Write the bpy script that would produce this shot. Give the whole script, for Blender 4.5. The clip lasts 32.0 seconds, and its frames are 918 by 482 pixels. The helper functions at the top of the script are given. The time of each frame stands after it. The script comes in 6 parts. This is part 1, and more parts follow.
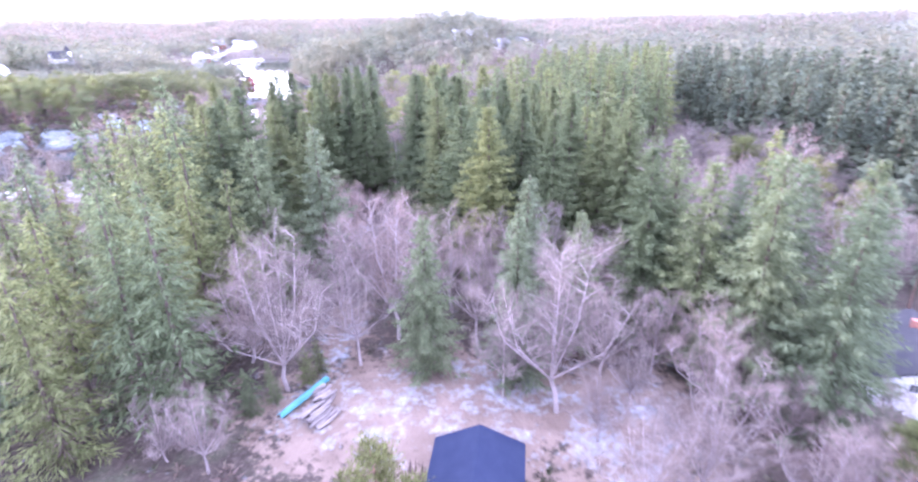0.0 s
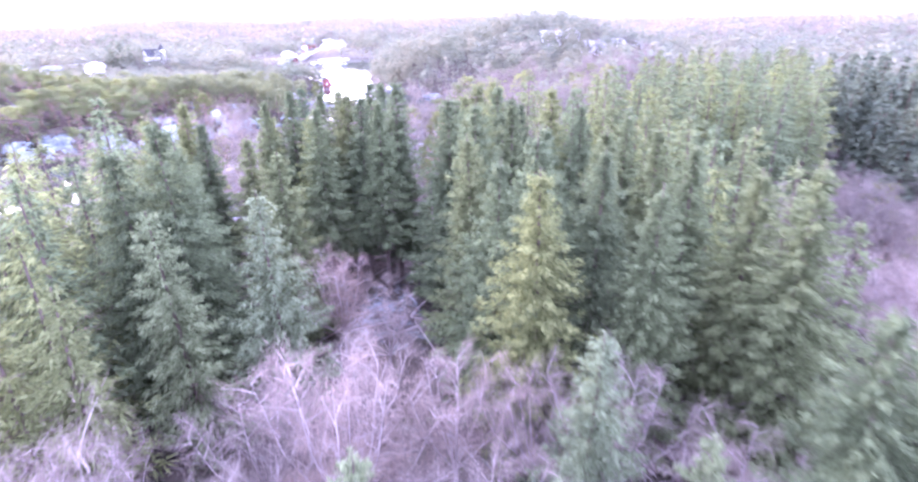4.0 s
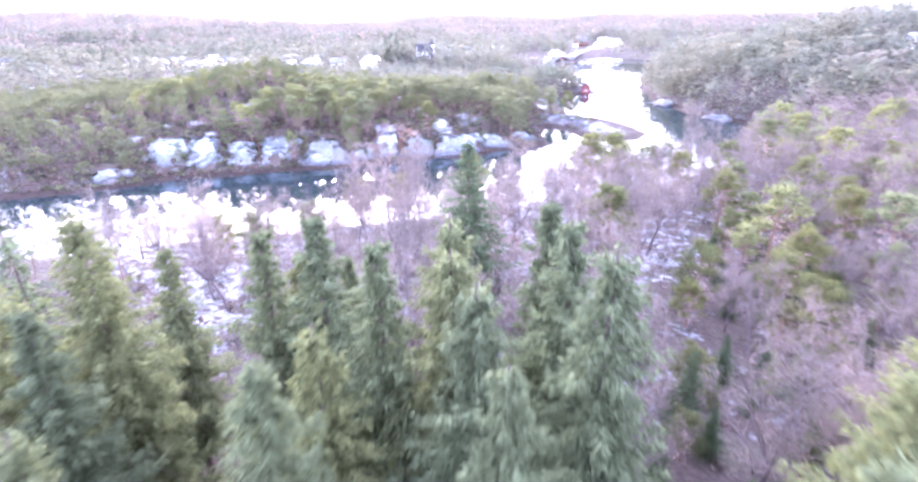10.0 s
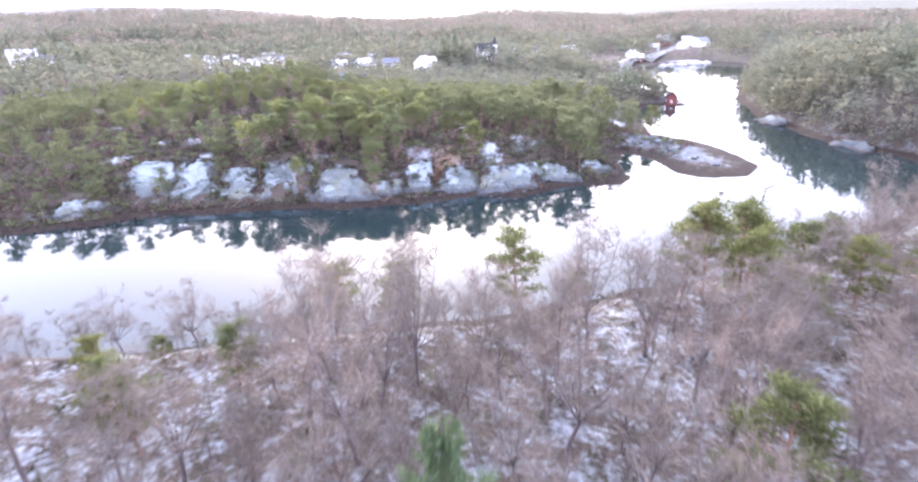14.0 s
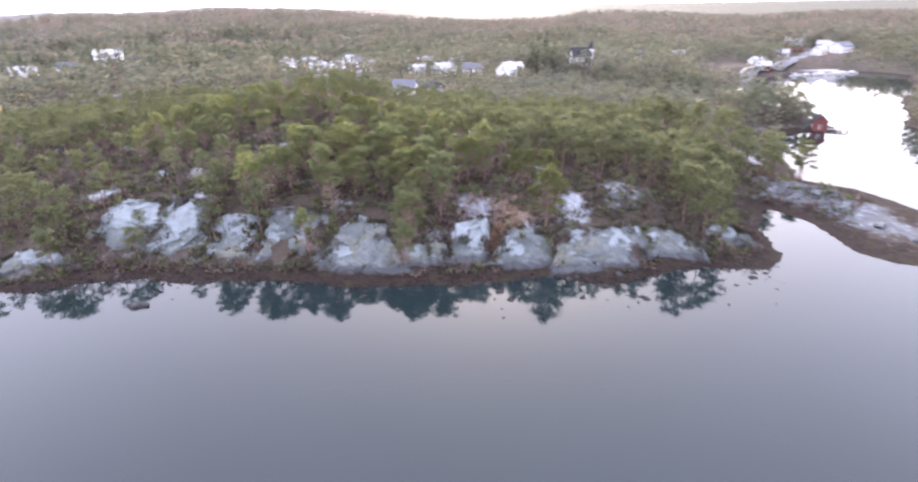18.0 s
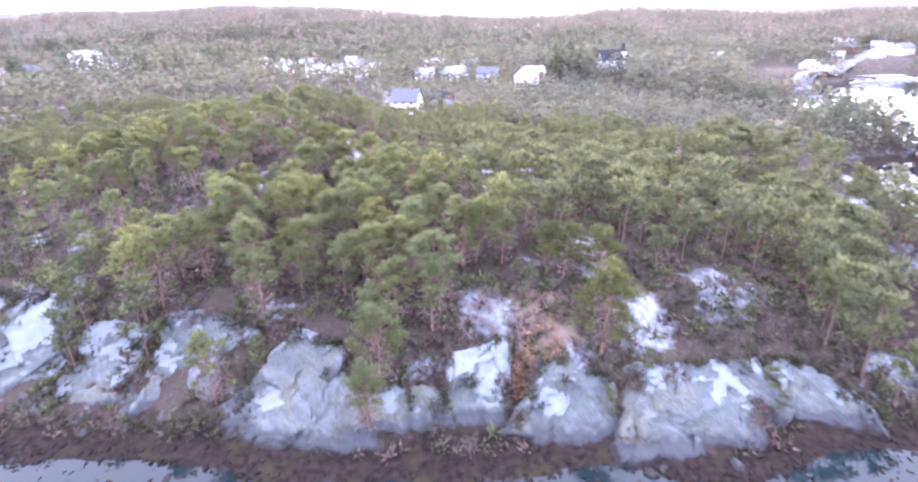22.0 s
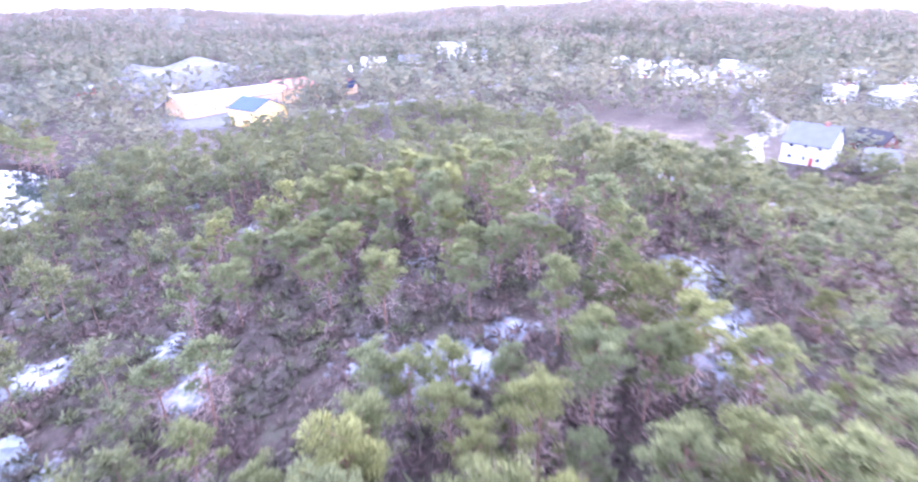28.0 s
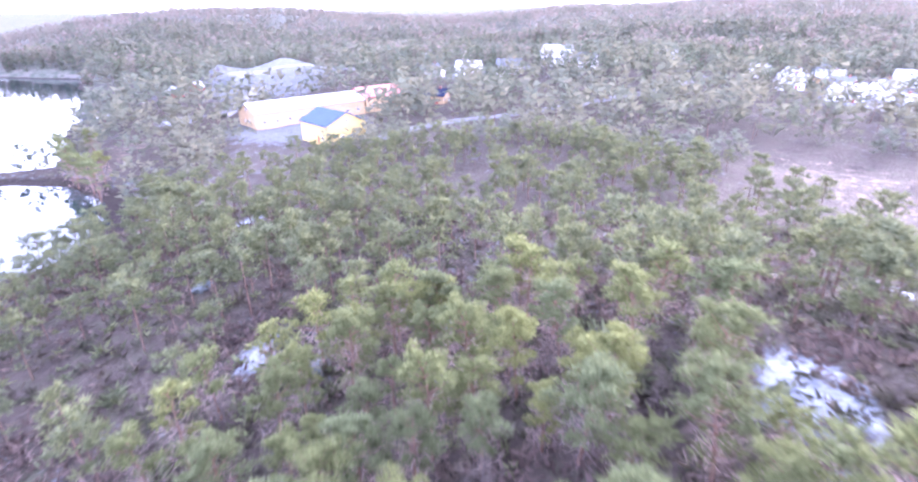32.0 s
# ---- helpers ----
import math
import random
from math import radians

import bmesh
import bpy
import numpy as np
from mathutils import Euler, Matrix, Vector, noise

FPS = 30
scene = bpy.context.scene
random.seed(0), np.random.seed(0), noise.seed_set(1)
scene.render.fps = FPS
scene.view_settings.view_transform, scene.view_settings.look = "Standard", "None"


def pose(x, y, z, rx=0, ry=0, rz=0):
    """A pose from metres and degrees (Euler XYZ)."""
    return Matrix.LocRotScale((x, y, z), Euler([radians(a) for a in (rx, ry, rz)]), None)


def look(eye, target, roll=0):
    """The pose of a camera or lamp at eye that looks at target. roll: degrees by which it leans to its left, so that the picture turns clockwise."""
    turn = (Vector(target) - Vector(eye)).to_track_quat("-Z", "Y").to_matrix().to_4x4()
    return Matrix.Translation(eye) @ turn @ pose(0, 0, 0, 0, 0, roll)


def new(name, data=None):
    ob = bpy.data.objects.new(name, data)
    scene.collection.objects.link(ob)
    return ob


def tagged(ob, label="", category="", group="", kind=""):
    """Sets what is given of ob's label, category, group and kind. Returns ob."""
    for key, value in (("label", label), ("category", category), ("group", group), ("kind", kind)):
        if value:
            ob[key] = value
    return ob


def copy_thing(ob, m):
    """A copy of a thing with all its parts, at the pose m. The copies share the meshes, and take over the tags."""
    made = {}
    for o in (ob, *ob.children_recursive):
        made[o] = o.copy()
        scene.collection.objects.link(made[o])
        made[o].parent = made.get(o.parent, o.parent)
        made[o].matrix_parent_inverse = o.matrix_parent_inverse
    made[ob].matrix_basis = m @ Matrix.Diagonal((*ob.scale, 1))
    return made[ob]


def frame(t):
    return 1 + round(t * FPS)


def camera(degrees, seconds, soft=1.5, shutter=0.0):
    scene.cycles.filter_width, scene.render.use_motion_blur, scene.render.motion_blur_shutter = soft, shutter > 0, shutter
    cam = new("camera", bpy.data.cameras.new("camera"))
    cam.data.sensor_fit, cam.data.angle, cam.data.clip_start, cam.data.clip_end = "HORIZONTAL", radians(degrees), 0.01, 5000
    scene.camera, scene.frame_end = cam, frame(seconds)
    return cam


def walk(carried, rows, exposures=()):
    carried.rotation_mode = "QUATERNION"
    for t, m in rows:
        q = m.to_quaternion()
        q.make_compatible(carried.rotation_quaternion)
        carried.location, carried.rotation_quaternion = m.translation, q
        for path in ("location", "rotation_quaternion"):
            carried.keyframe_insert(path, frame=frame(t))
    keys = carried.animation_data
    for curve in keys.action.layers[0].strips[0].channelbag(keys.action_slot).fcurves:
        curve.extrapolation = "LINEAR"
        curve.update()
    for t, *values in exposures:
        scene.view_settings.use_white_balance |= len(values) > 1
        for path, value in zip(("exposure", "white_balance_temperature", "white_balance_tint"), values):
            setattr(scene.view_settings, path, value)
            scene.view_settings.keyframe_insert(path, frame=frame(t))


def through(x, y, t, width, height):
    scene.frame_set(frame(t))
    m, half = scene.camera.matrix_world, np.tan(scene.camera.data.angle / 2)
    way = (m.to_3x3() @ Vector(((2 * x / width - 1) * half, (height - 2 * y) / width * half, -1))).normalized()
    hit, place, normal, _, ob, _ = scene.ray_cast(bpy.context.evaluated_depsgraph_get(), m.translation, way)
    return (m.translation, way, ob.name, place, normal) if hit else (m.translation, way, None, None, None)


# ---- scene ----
cam = camera(80.4, 32.0, soft=2.3, shutter=0.9)
PATH = [
    (0, (0.01, 0.01, 41.18), (0.008, 1.853, 40.402), -1.08),
    (0.5, (1.27, 3.77, 41.14), (1.190, 5.608, 40.366), -1.08),
    (1, (2.30, 7.57, 41.10), (2.180, 9.408, 40.329), -1.08),
    (1.5, (3.06, 11.20, 41.07), (2.901, 13.039, 40.292), -1.08),
    (2, (3.58, 14.54, 41.03), (3.375, 16.377, 40.255), -1.08),
    (2.5, (3.93, 18.00, 40.99), (3.709, 19.834, 40.219), -1.08),
    (3, (4.28, 21.97, 40.96), (4.044, 23.802, 40.182), -1.08),
    (3.5, (4.47, 26.13, 40.92), (4.224, 27.957, 40.145), -1.08),
    (5.5, (1.50, 43.87, 40.77), (0.948, 45.628, 39.998), -1.08),
    (6, (0.91, 48.19, 40.73), (0.328, 49.943, 39.961), -1.08),
    (6.5, (0.15, 52.40, 40.70), (-0.480, 54.131, 39.925), -1.08),
    (7, (-0.70, 56.61, 40.66), (-1.441, 58.294, 39.888), -1.08),
    (7.5, (-1.78, 61.22, 40.62), (-2.629, 62.853, 39.851), -1.08),
    (8, (-2.95, 65.68, 40.59), (-3.849, 67.290, 39.814), -1.08),
    (8.5, (-4.38, 69.94, 40.55), (-5.298, 71.539, 39.778), -1.08),
    (9, (-5.96, 74.16, 40.51), (-6.884, 75.757, 39.741), -1.08),
    (9.5, (-7.67, 78.44, 40.48), (-8.686, 79.985, 39.704), -1.08),
    (10, (-9.30, 82.70, 40.44), (-10.408, 84.180, 39.667), -1.08),
    (10.5, (-11.21, 87.00, 40.40), (-12.338, 88.463, 39.631), -1.08),
    (11, (-13.39, 91.46, 40.37), (-14.529, 92.914, 39.594), -1.08),
    (11.5, (-16.04, 95.87, 40.33), (-17.176, 97.319, 39.557), -1.08),
    (12, (-18.95, 100.30, 40.29), (-20.096, 101.743, 39.520), -1.08),
    (12.5, (-22.05, 104.75, 40.26), (-23.268, 106.133, 39.484), -1.08),
    (13, (-25.07, 109.03, 40.22), (-26.326, 110.375, 39.447), -1.08),
    (13.5, (-27.95, 113.00, 40.18), (-29.227, 114.338, 39.410), -1.08),
    (14, (-30.85, 116.87, 40.15), (-32.122, 118.200, 39.373), -1.08),
    (14.5, (-33.84, 120.74, 40.11), (-35.116, 122.077, 39.337), -1.08),
    (16.5, (-47.24, 137.48, 39.96), (-48.495, 138.837, 39.190), -1.08),
    (17, (-50.31, 141.28, 39.93), (-51.587, 142.608, 39.153), -1.08),
    (17.5, (-53.65, 145.11, 39.89), (-55.024, 146.332, 39.116), -1.08),
    (18, (-57.06, 148.96, 39.85), (-58.536, 150.064, 39.079), -1.08),
    (18.5, (-60.65, 152.66, 39.82), (-62.147, 153.737, 39.043), -1.08),
    (19, (-64.34, 156.07, 39.78), (-65.846, 157.130, 39.006), -1.08),
    (19.5, (-68.32, 159.34, 39.74), (-69.824, 160.397, 38.969), -1.08),
    (20, (-72.47, 162.54, 39.71), (-73.980, 163.603, 38.932), -1.08),
    (20.5, (-76.47, 165.52, 39.67), (-77.968, 166.591, 38.896), -1.08),
    (21, (-80.53, 168.54, 39.63), (-82.030, 169.619, 38.859), -1.08),
    (21.5, (-84.58, 171.47, 39.60), (-86.077, 172.545, 38.822), -1.08),
    (22, (-88.35, 174.16, 39.56), (-89.852, 175.222, 38.785), -1.08),
    (22.5, (-91.88, 176.50, 39.52), (-93.395, 177.552, 38.749), -1.08),
    (23, (-95.24, 178.75, 39.49), (-96.798, 179.744, 38.712), -1.08),
    (23.5, (-99.14, 181.35, 39.45), (-100.765, 182.228, 38.675), -1.08),
    (24, (-103.08, 183.90, 39.41), (-104.760, 184.673, 38.638), -1.08),
    (24.5, (-107.43, 186.26, 39.38), (-109.129, 186.978, 38.602), -1.08),
    (25, (-112.01, 188.32, 39.34), (-113.730, 188.991, 38.565), -1.08),
    (25.5, (-116.41, 189.96, 39.30), (-118.161, 190.537, 38.528), -1.08),
    (26, (-120.92, 191.41, 39.27), (-122.713, 191.832, 38.491), -1.08),
    (26.5, (-125.55, 192.70, 39.23), (-127.374, 192.970, 38.455), -1.08),
    (28.5, (-145.67, 195.40, 39.08), (-147.508, 195.313, 38.308), -1.08),
    (29, (-150.10, 195.26, 39.04), (-151.931, 195.081, 38.271), -1.08),
    (29.5, (-154.39, 194.89, 39.01), (-156.215, 194.637, 38.234), -1.08),
    (30, (-158.53, 194.28, 38.97), (-160.352, 193.998, 38.197), -1.08),
    (30.5, (-162.92, 193.34, 38.93), (-164.743, 193.037, 38.161), -1.08),
    (31, (-167.35, 192.20, 38.90), (-169.170, 191.892, 38.124), -1.08),
    (31.5, (-171.79, 190.96, 38.86), (-173.610, 190.647, 38.087), -1.08),
    (32, (-176.44, 189.55, 38.82), (-178.257, 189.241, 38.050), -1.08),
]
EXPOSURES = [(0, 2.92, 5380, 32), (6, 3.26, 5190, 43), (8, 3.28, 5230, 42), (10.5, 2.9, 5380, 31), (14, 2.24, 5850, 18), (17, 1.66, 6080, 14), (18.5, 1.72, 6400, 19), (20, 1.98, 6300, 21), (23, 2.47, 5480, 30), (26, 2.72, 5230, 33), (32, 2.56, 5270, 31)]
walk(cam, [(t, look(eye, target, roll)) for t, eye, target, roll in PATH], EXPOSURES)

SUN_YAW, SUN_HEIGHT = 50.0, 13.0
world = bpy.data.worlds.new("world")
scene.world = world
world.use_nodes = True
wt = world.node_tree
sky = wt.nodes.new("ShaderNodeTexSky")
sky.sky_type = "NISHITA"
sky.sun_disc = False
sky.sun_elevation, sky.sun_rotation = radians(SUN_HEIGHT), radians(-SUN_YAW)
sky.air_density, sky.dust_density, sky.ozone_density = 1.0, 5.0, 1.5
veil = wt.nodes.new("ShaderNodeMix")
veil.data_type = "RGBA"
veil.inputs[0].default_value = 0.62
veil.inputs[7].default_value = (11.0, 10.9, 13.2, 1)
wt.links.new(sky.outputs[0], veil.inputs[6])
wt.links.new(veil.outputs[2], wt.nodes["Background"].inputs["Color"])
wt.nodes["Background"].inputs["Strength"].default_value = 0.15

sun_data = bpy.data.lights.new("sun", "SUN")
sun_data.energy, sun_data.angle, sun_data.color = 2.2, radians(10), (1.0, 0.86, 0.76)
sun = new("sun", sun_data)
a = radians(SUN_YAW)
sun.matrix_world = look((-math.sin(a) * 900, math.cos(a) * 900, 900 * math.tan(radians(SUN_HEIGHT))), (0, 0, 0))

# ---- materials ----


def shade(name, rough=0.8):
    m = bpy.data.materials.new(name)
    m.use_nodes = True
    nt = m.node_tree
    bsdf = nt.nodes["Principled BSDF"]
    bsdf.inputs["Roughness"].default_value = rough
    return m, nt, bsdf


def ramp_noise(nt, coords, scale, low, high, detail=4.0):
    n = nt.nodes.new("ShaderNodeTexNoise")
    n.inputs["Scale"].default_value, n.inputs["Detail"].default_value = scale, detail
    nt.links.new(coords, n.inputs["Vector"])
    r = nt.nodes.new("ShaderNodeMapRange")
    r.inputs["From Min"].default_value, r.inputs["From Max"].default_value = low, high
    nt.links.new(n.outputs["Fac"], r.inputs["Value"])
    return r.outputs["Result"]


def blend(nt, fac, one, two, mode="MIX"):
    n = nt.nodes.new("ShaderNodeMix")
    n.data_type, n.blend_type = "RGBA", mode
    for slot, v in ((0, fac), (6, one), (7, two)):
        if isinstance(v, (int, float)):
            n.inputs[slot].default_value = v
        elif isinstance(v, tuple):
            n.inputs[slot].default_value = (*v, 1)
        else:
            nt.links.new(v, n.inputs[slot])
    return n.outputs[2]


def calc(nt, op, one, two, clamp=False):
    n = nt.nodes.new("ShaderNodeMath")
    n.operation, n.use_clamp = op, clamp
    for slot, v in ((0, one), (1, two)):
        if isinstance(v, (int, float)):
            n.inputs[slot].default_value = v
        else:
            nt.links.new(v, n.inputs[slot])
    return n.outputs[0]


def bump(nt, bsdf, height, strength, distance):
    b = nt.nodes.new("ShaderNodeBump")
    b.inputs["Strength"].default_value, b.inputs["Distance"].default_value = strength, distance
    nt.links.new(height, b.inputs["Height"])
    nt.links.new(b.outputs["Normal"], bsdf.inputs["Normal"])


def surface(name, one, two, scale=1.0, rough=0.8, fine=20.0, relief=0.3, depth=0.02, vary=0.0, metal=0.0, dirt=0.25):
    """A plain surface: two tones in broad patches, a fine grain over them, and relief."""
    m, nt, bsdf = shade(name, rough)
    bsdf.inputs["Metallic"].default_value = metal
    if rough > 0.85 or name == "bladder_weed":
        bsdf.inputs["Specular IOR Level"].default_value = 0.15
    co = nt.nodes.new("ShaderNodeTexCoord").outputs["Object"]
    colour = blend(nt, ramp_noise(nt, co, scale, 0.3, 0.7), one, two)
    grain = ramp_noise(nt, co, fine, 0.3, 0.7, 6)
    colour = blend(nt, calc(nt, "MULTIPLY", grain, dirt), colour, tuple(c * 0.55 for c in one))
    if vary:
        info = nt.nodes.new("ShaderNodeObjectInfo")
        hsv = nt.nodes.new("ShaderNodeHueSaturation")
        nt.links.new(colour, hsv.inputs["Color"])
        r = nt.nodes.new("ShaderNodeMapRange")
        r.inputs["To Min"].default_value, r.inputs["To Max"].default_value = 1 - vary, 1 + vary
        nt.links.new(info.outputs["Random"], r.inputs["Value"])
        nt.links.new(r.outputs["Result"], hsv.inputs["Value"])
        colour = hsv.outputs["Color"]
    nt.links.new(colour, bsdf.inputs["Base Color"])
    bump(nt, bsdf, grain, relief, depth)
    return m


def foliage(name, tones, through=0.35, island=False, low=0.6, high=1.38, patch=0.22):
    """Needles or twigs: the tone runs from thing to thing and from tuft to tuft, and some light comes through."""
    m, nt, bsdf = shade(name, 0.7)
    info = nt.nodes.new("ShaderNodeObjectInfo").outputs["Random"]
    geo = nt.nodes.new("ShaderNodeNewGeometry")
    tuft = geo.outputs["Random Per Island"]
    ramp = nt.nodes.new("ShaderNodeValToRGB")
    els = ramp.color_ramp.elements
    els[0].color, els[1].color = (*tones[0], 1), (*tones[-1], 1)
    for i, c in enumerate(tones[1:-1]):
        els.new((i + 1) / (len(tones) - 1)).color = (*c, 1)
    if island:
        where = nt.nodes.new("ShaderNodeTexCoord").outputs["Object"]
        info = ramp_noise(nt, where, patch, 0.3, 0.7, 2)
    nt.links.new(info, ramp.inputs["Fac"])
    value = nt.nodes.new("ShaderNodeHueSaturation")
    r = nt.nodes.new("ShaderNodeMapRange")
    r.inputs["To Min"].default_value, r.inputs["To Max"].default_value = low, high
    nt.links.new(tuft, r.inputs["Value"])
    nt.links.new(r.outputs["Result"], value.inputs["Value"])
    nt.links.new(ramp.outputs["Color"], value.inputs["Color"])
    colour = value.outputs["Color"]
    diff, trans, mix = nt.nodes.new("ShaderNodeBsdfDiffuse"), nt.nodes.new("ShaderNodeBsdfTranslucent"), nt.nodes.new("ShaderNodeMixShader")
    mix.inputs[0].default_value = through
    # needles of a crown catch the light much as its outer shell does
    lean, shell = nt.nodes.new("ShaderNodeVectorMath"), nt.nodes.new("ShaderNodeVectorMath")
    lean.operation, shell.operation = "MULTIPLY_ADD", "NORMALIZE"
    k = 0.35 if island else 0.7
    lean.inputs[1].default_value, lean.inputs[2].default_value = (k, k, k), (0, 0, 0.75 if island else 0.45)
    nt.links.new(geo.outputs["Normal"], lean.inputs[0])
    nt.links.new(lean.outputs[0], shell.inputs[0])
    nt.links.new(shell.outputs[0], diff.inputs["Normal"])
    nt.links.new(colour, diff.inputs["Color"])
    nt.links.new(colour, trans.inputs["Color"])
    nt.links.new(diff.outputs[0], mix.inputs[1])
    nt.links.new(trans.outputs[0], mix.inputs[2])
    nt.links.new(mix.outputs[0], nt.nodes["Material Output"].inputs["Surface"])
    nt.nodes.remove(bsdf)
    return m


PINE = foliage("pine_needles", [(0.135, 0.152, 0.077), (0.168, 0.183, 0.078), (0.15, 0.171, 0.087), (0.208, 0.218, 0.083), (0.16, 0.177, 0.08)], 0.42)
# pine needles darkened in colour for the shaded side of backlit crowns
PINE_BACKLIT = foliage("backlit_pine_needles", [(0.085, 0.10, 0.045), (0.11, 0.122, 0.05), (0.14, 0.145, 0.055)], 0.4)
PINE_FAR = foliage("pine_wood_needles", [(0.136, 0.15, 0.086), (0.176, 0.188, 0.09), (0.15, 0.167, 0.096), (0.16, 0.173, 0.089)], 0.45, True)
# hill pines: distance haze is put into these paler, greyer needle tones
HILL_PINE = foliage("hazy_hill_wood_needles", [(0.125, 0.142, 0.10), (0.185, 0.18, 0.125), (0.148, 0.164, 0.122), (0.19, 0.18, 0.138)], 0.5, True, 0.88, 1.12, 0.03)
SPRUCE = foliage("spruce_needles", [(0.098, 0.12, 0.064), (0.115, 0.142, 0.075), (0.13, 0.147, 0.068), (0.162, 0.178, 0.074)], 0.42)
SPRUCE_DEEP = foliage("deep_green_spruce_needles", [(0.072, 0.10, 0.052), (0.082, 0.11, 0.056)], 0.4)
SPRUCE_BLUE = foliage("blue_spruce_needles", [(0.12, 0.148, 0.085), (0.14, 0.168, 0.10), (0.16, 0.184, 0.088)], 0.42)
# mixed winter wood of the skyline, its tones lightened and warmed for haze
SKYLINE = foliage("hazy_winter_wood", [(0.145, 0.152, 0.118), (0.235, 0.195, 0.168), (0.16, 0.166, 0.126), (0.215, 0.182, 0.152), (0.12, 0.136, 0.105)], 0.5, True, 0.93, 1.07, 0.011)
DEAD_BOUGH = foliage("dead_spruce_boughs", [(0.20, 0.155, 0.14), (0.27, 0.20, 0.175), (0.17, 0.14, 0.13)], 0.3)
DEAD_TWIG = foliage("dead_pine_twigs", [(0.33, 0.25, 0.225), (0.42, 0.32, 0.28), (0.27, 0.215, 0.205)], 0.3)
SPRUCE_FAR = foliage("spruce_wood_needles", [(0.10, 0.122, 0.088), (0.135, 0.152, 0.095)], 0.42, True)
TWIG = foliage("birch_twigs", [(0.178, 0.148, 0.132), (0.205, 0.165, 0.145), (0.165, 0.14, 0.127), (0.255, 0.188, 0.16)], 0.35)
TWIG_DARK = foliage("alder_twigs", [(0.132, 0.115, 0.10), (0.16, 0.135, 0.116), (0.122, 0.11, 0.097), (0.182, 0.146, 0.124)], 0.35)
TWIG_FAR = foliage("bare_wood_twigs", [(0.13, 0.116, 0.101), (0.158, 0.138, 0.12)], 0.35, True)
SCRUB = foliage("heather_sprigs", [(0.088, 0.066, 0.06), (0.15, 0.112, 0.095), (0.07, 0.074, 0.046), (0.12, 0.098, 0.088)], 0.3, True, 0.55, 1.5, 0.16)
BRACKEN = foliage("bracken_fronds", [(0.34, 0.22, 0.14), (0.27, 0.17, 0.11), (0.40, 0.29, 0.20)], 0.3, True)
BARK_PINE = surface("pine_bark", (0.26, 0.15, 0.10), (0.17, 0.12, 0.10), 2.0, 0.9, 30, 0.5)
BARK_DARK = surface("spruce_bark", (0.08, 0.062, 0.052), (0.13, 0.10, 0.085), 2.0, 0.9, 30, 0.5)
BARK_PALE = surface("birch_bark", (0.36, 0.31, 0.30), (0.19, 0.155, 0.15), 1.5, 0.8, 18, 0.3)
BARK_ALDER = surface("alder_bark", (0.19, 0.155, 0.15), (0.12, 0.10, 0.10), 1.5, 0.9, 18, 0.3)
BARK_WOOD = surface("wood_of_far_trunks", (0.22, 0.14, 0.11), (0.16, 0.12, 0.10), 0.2, 0.9, 5, 0.2)


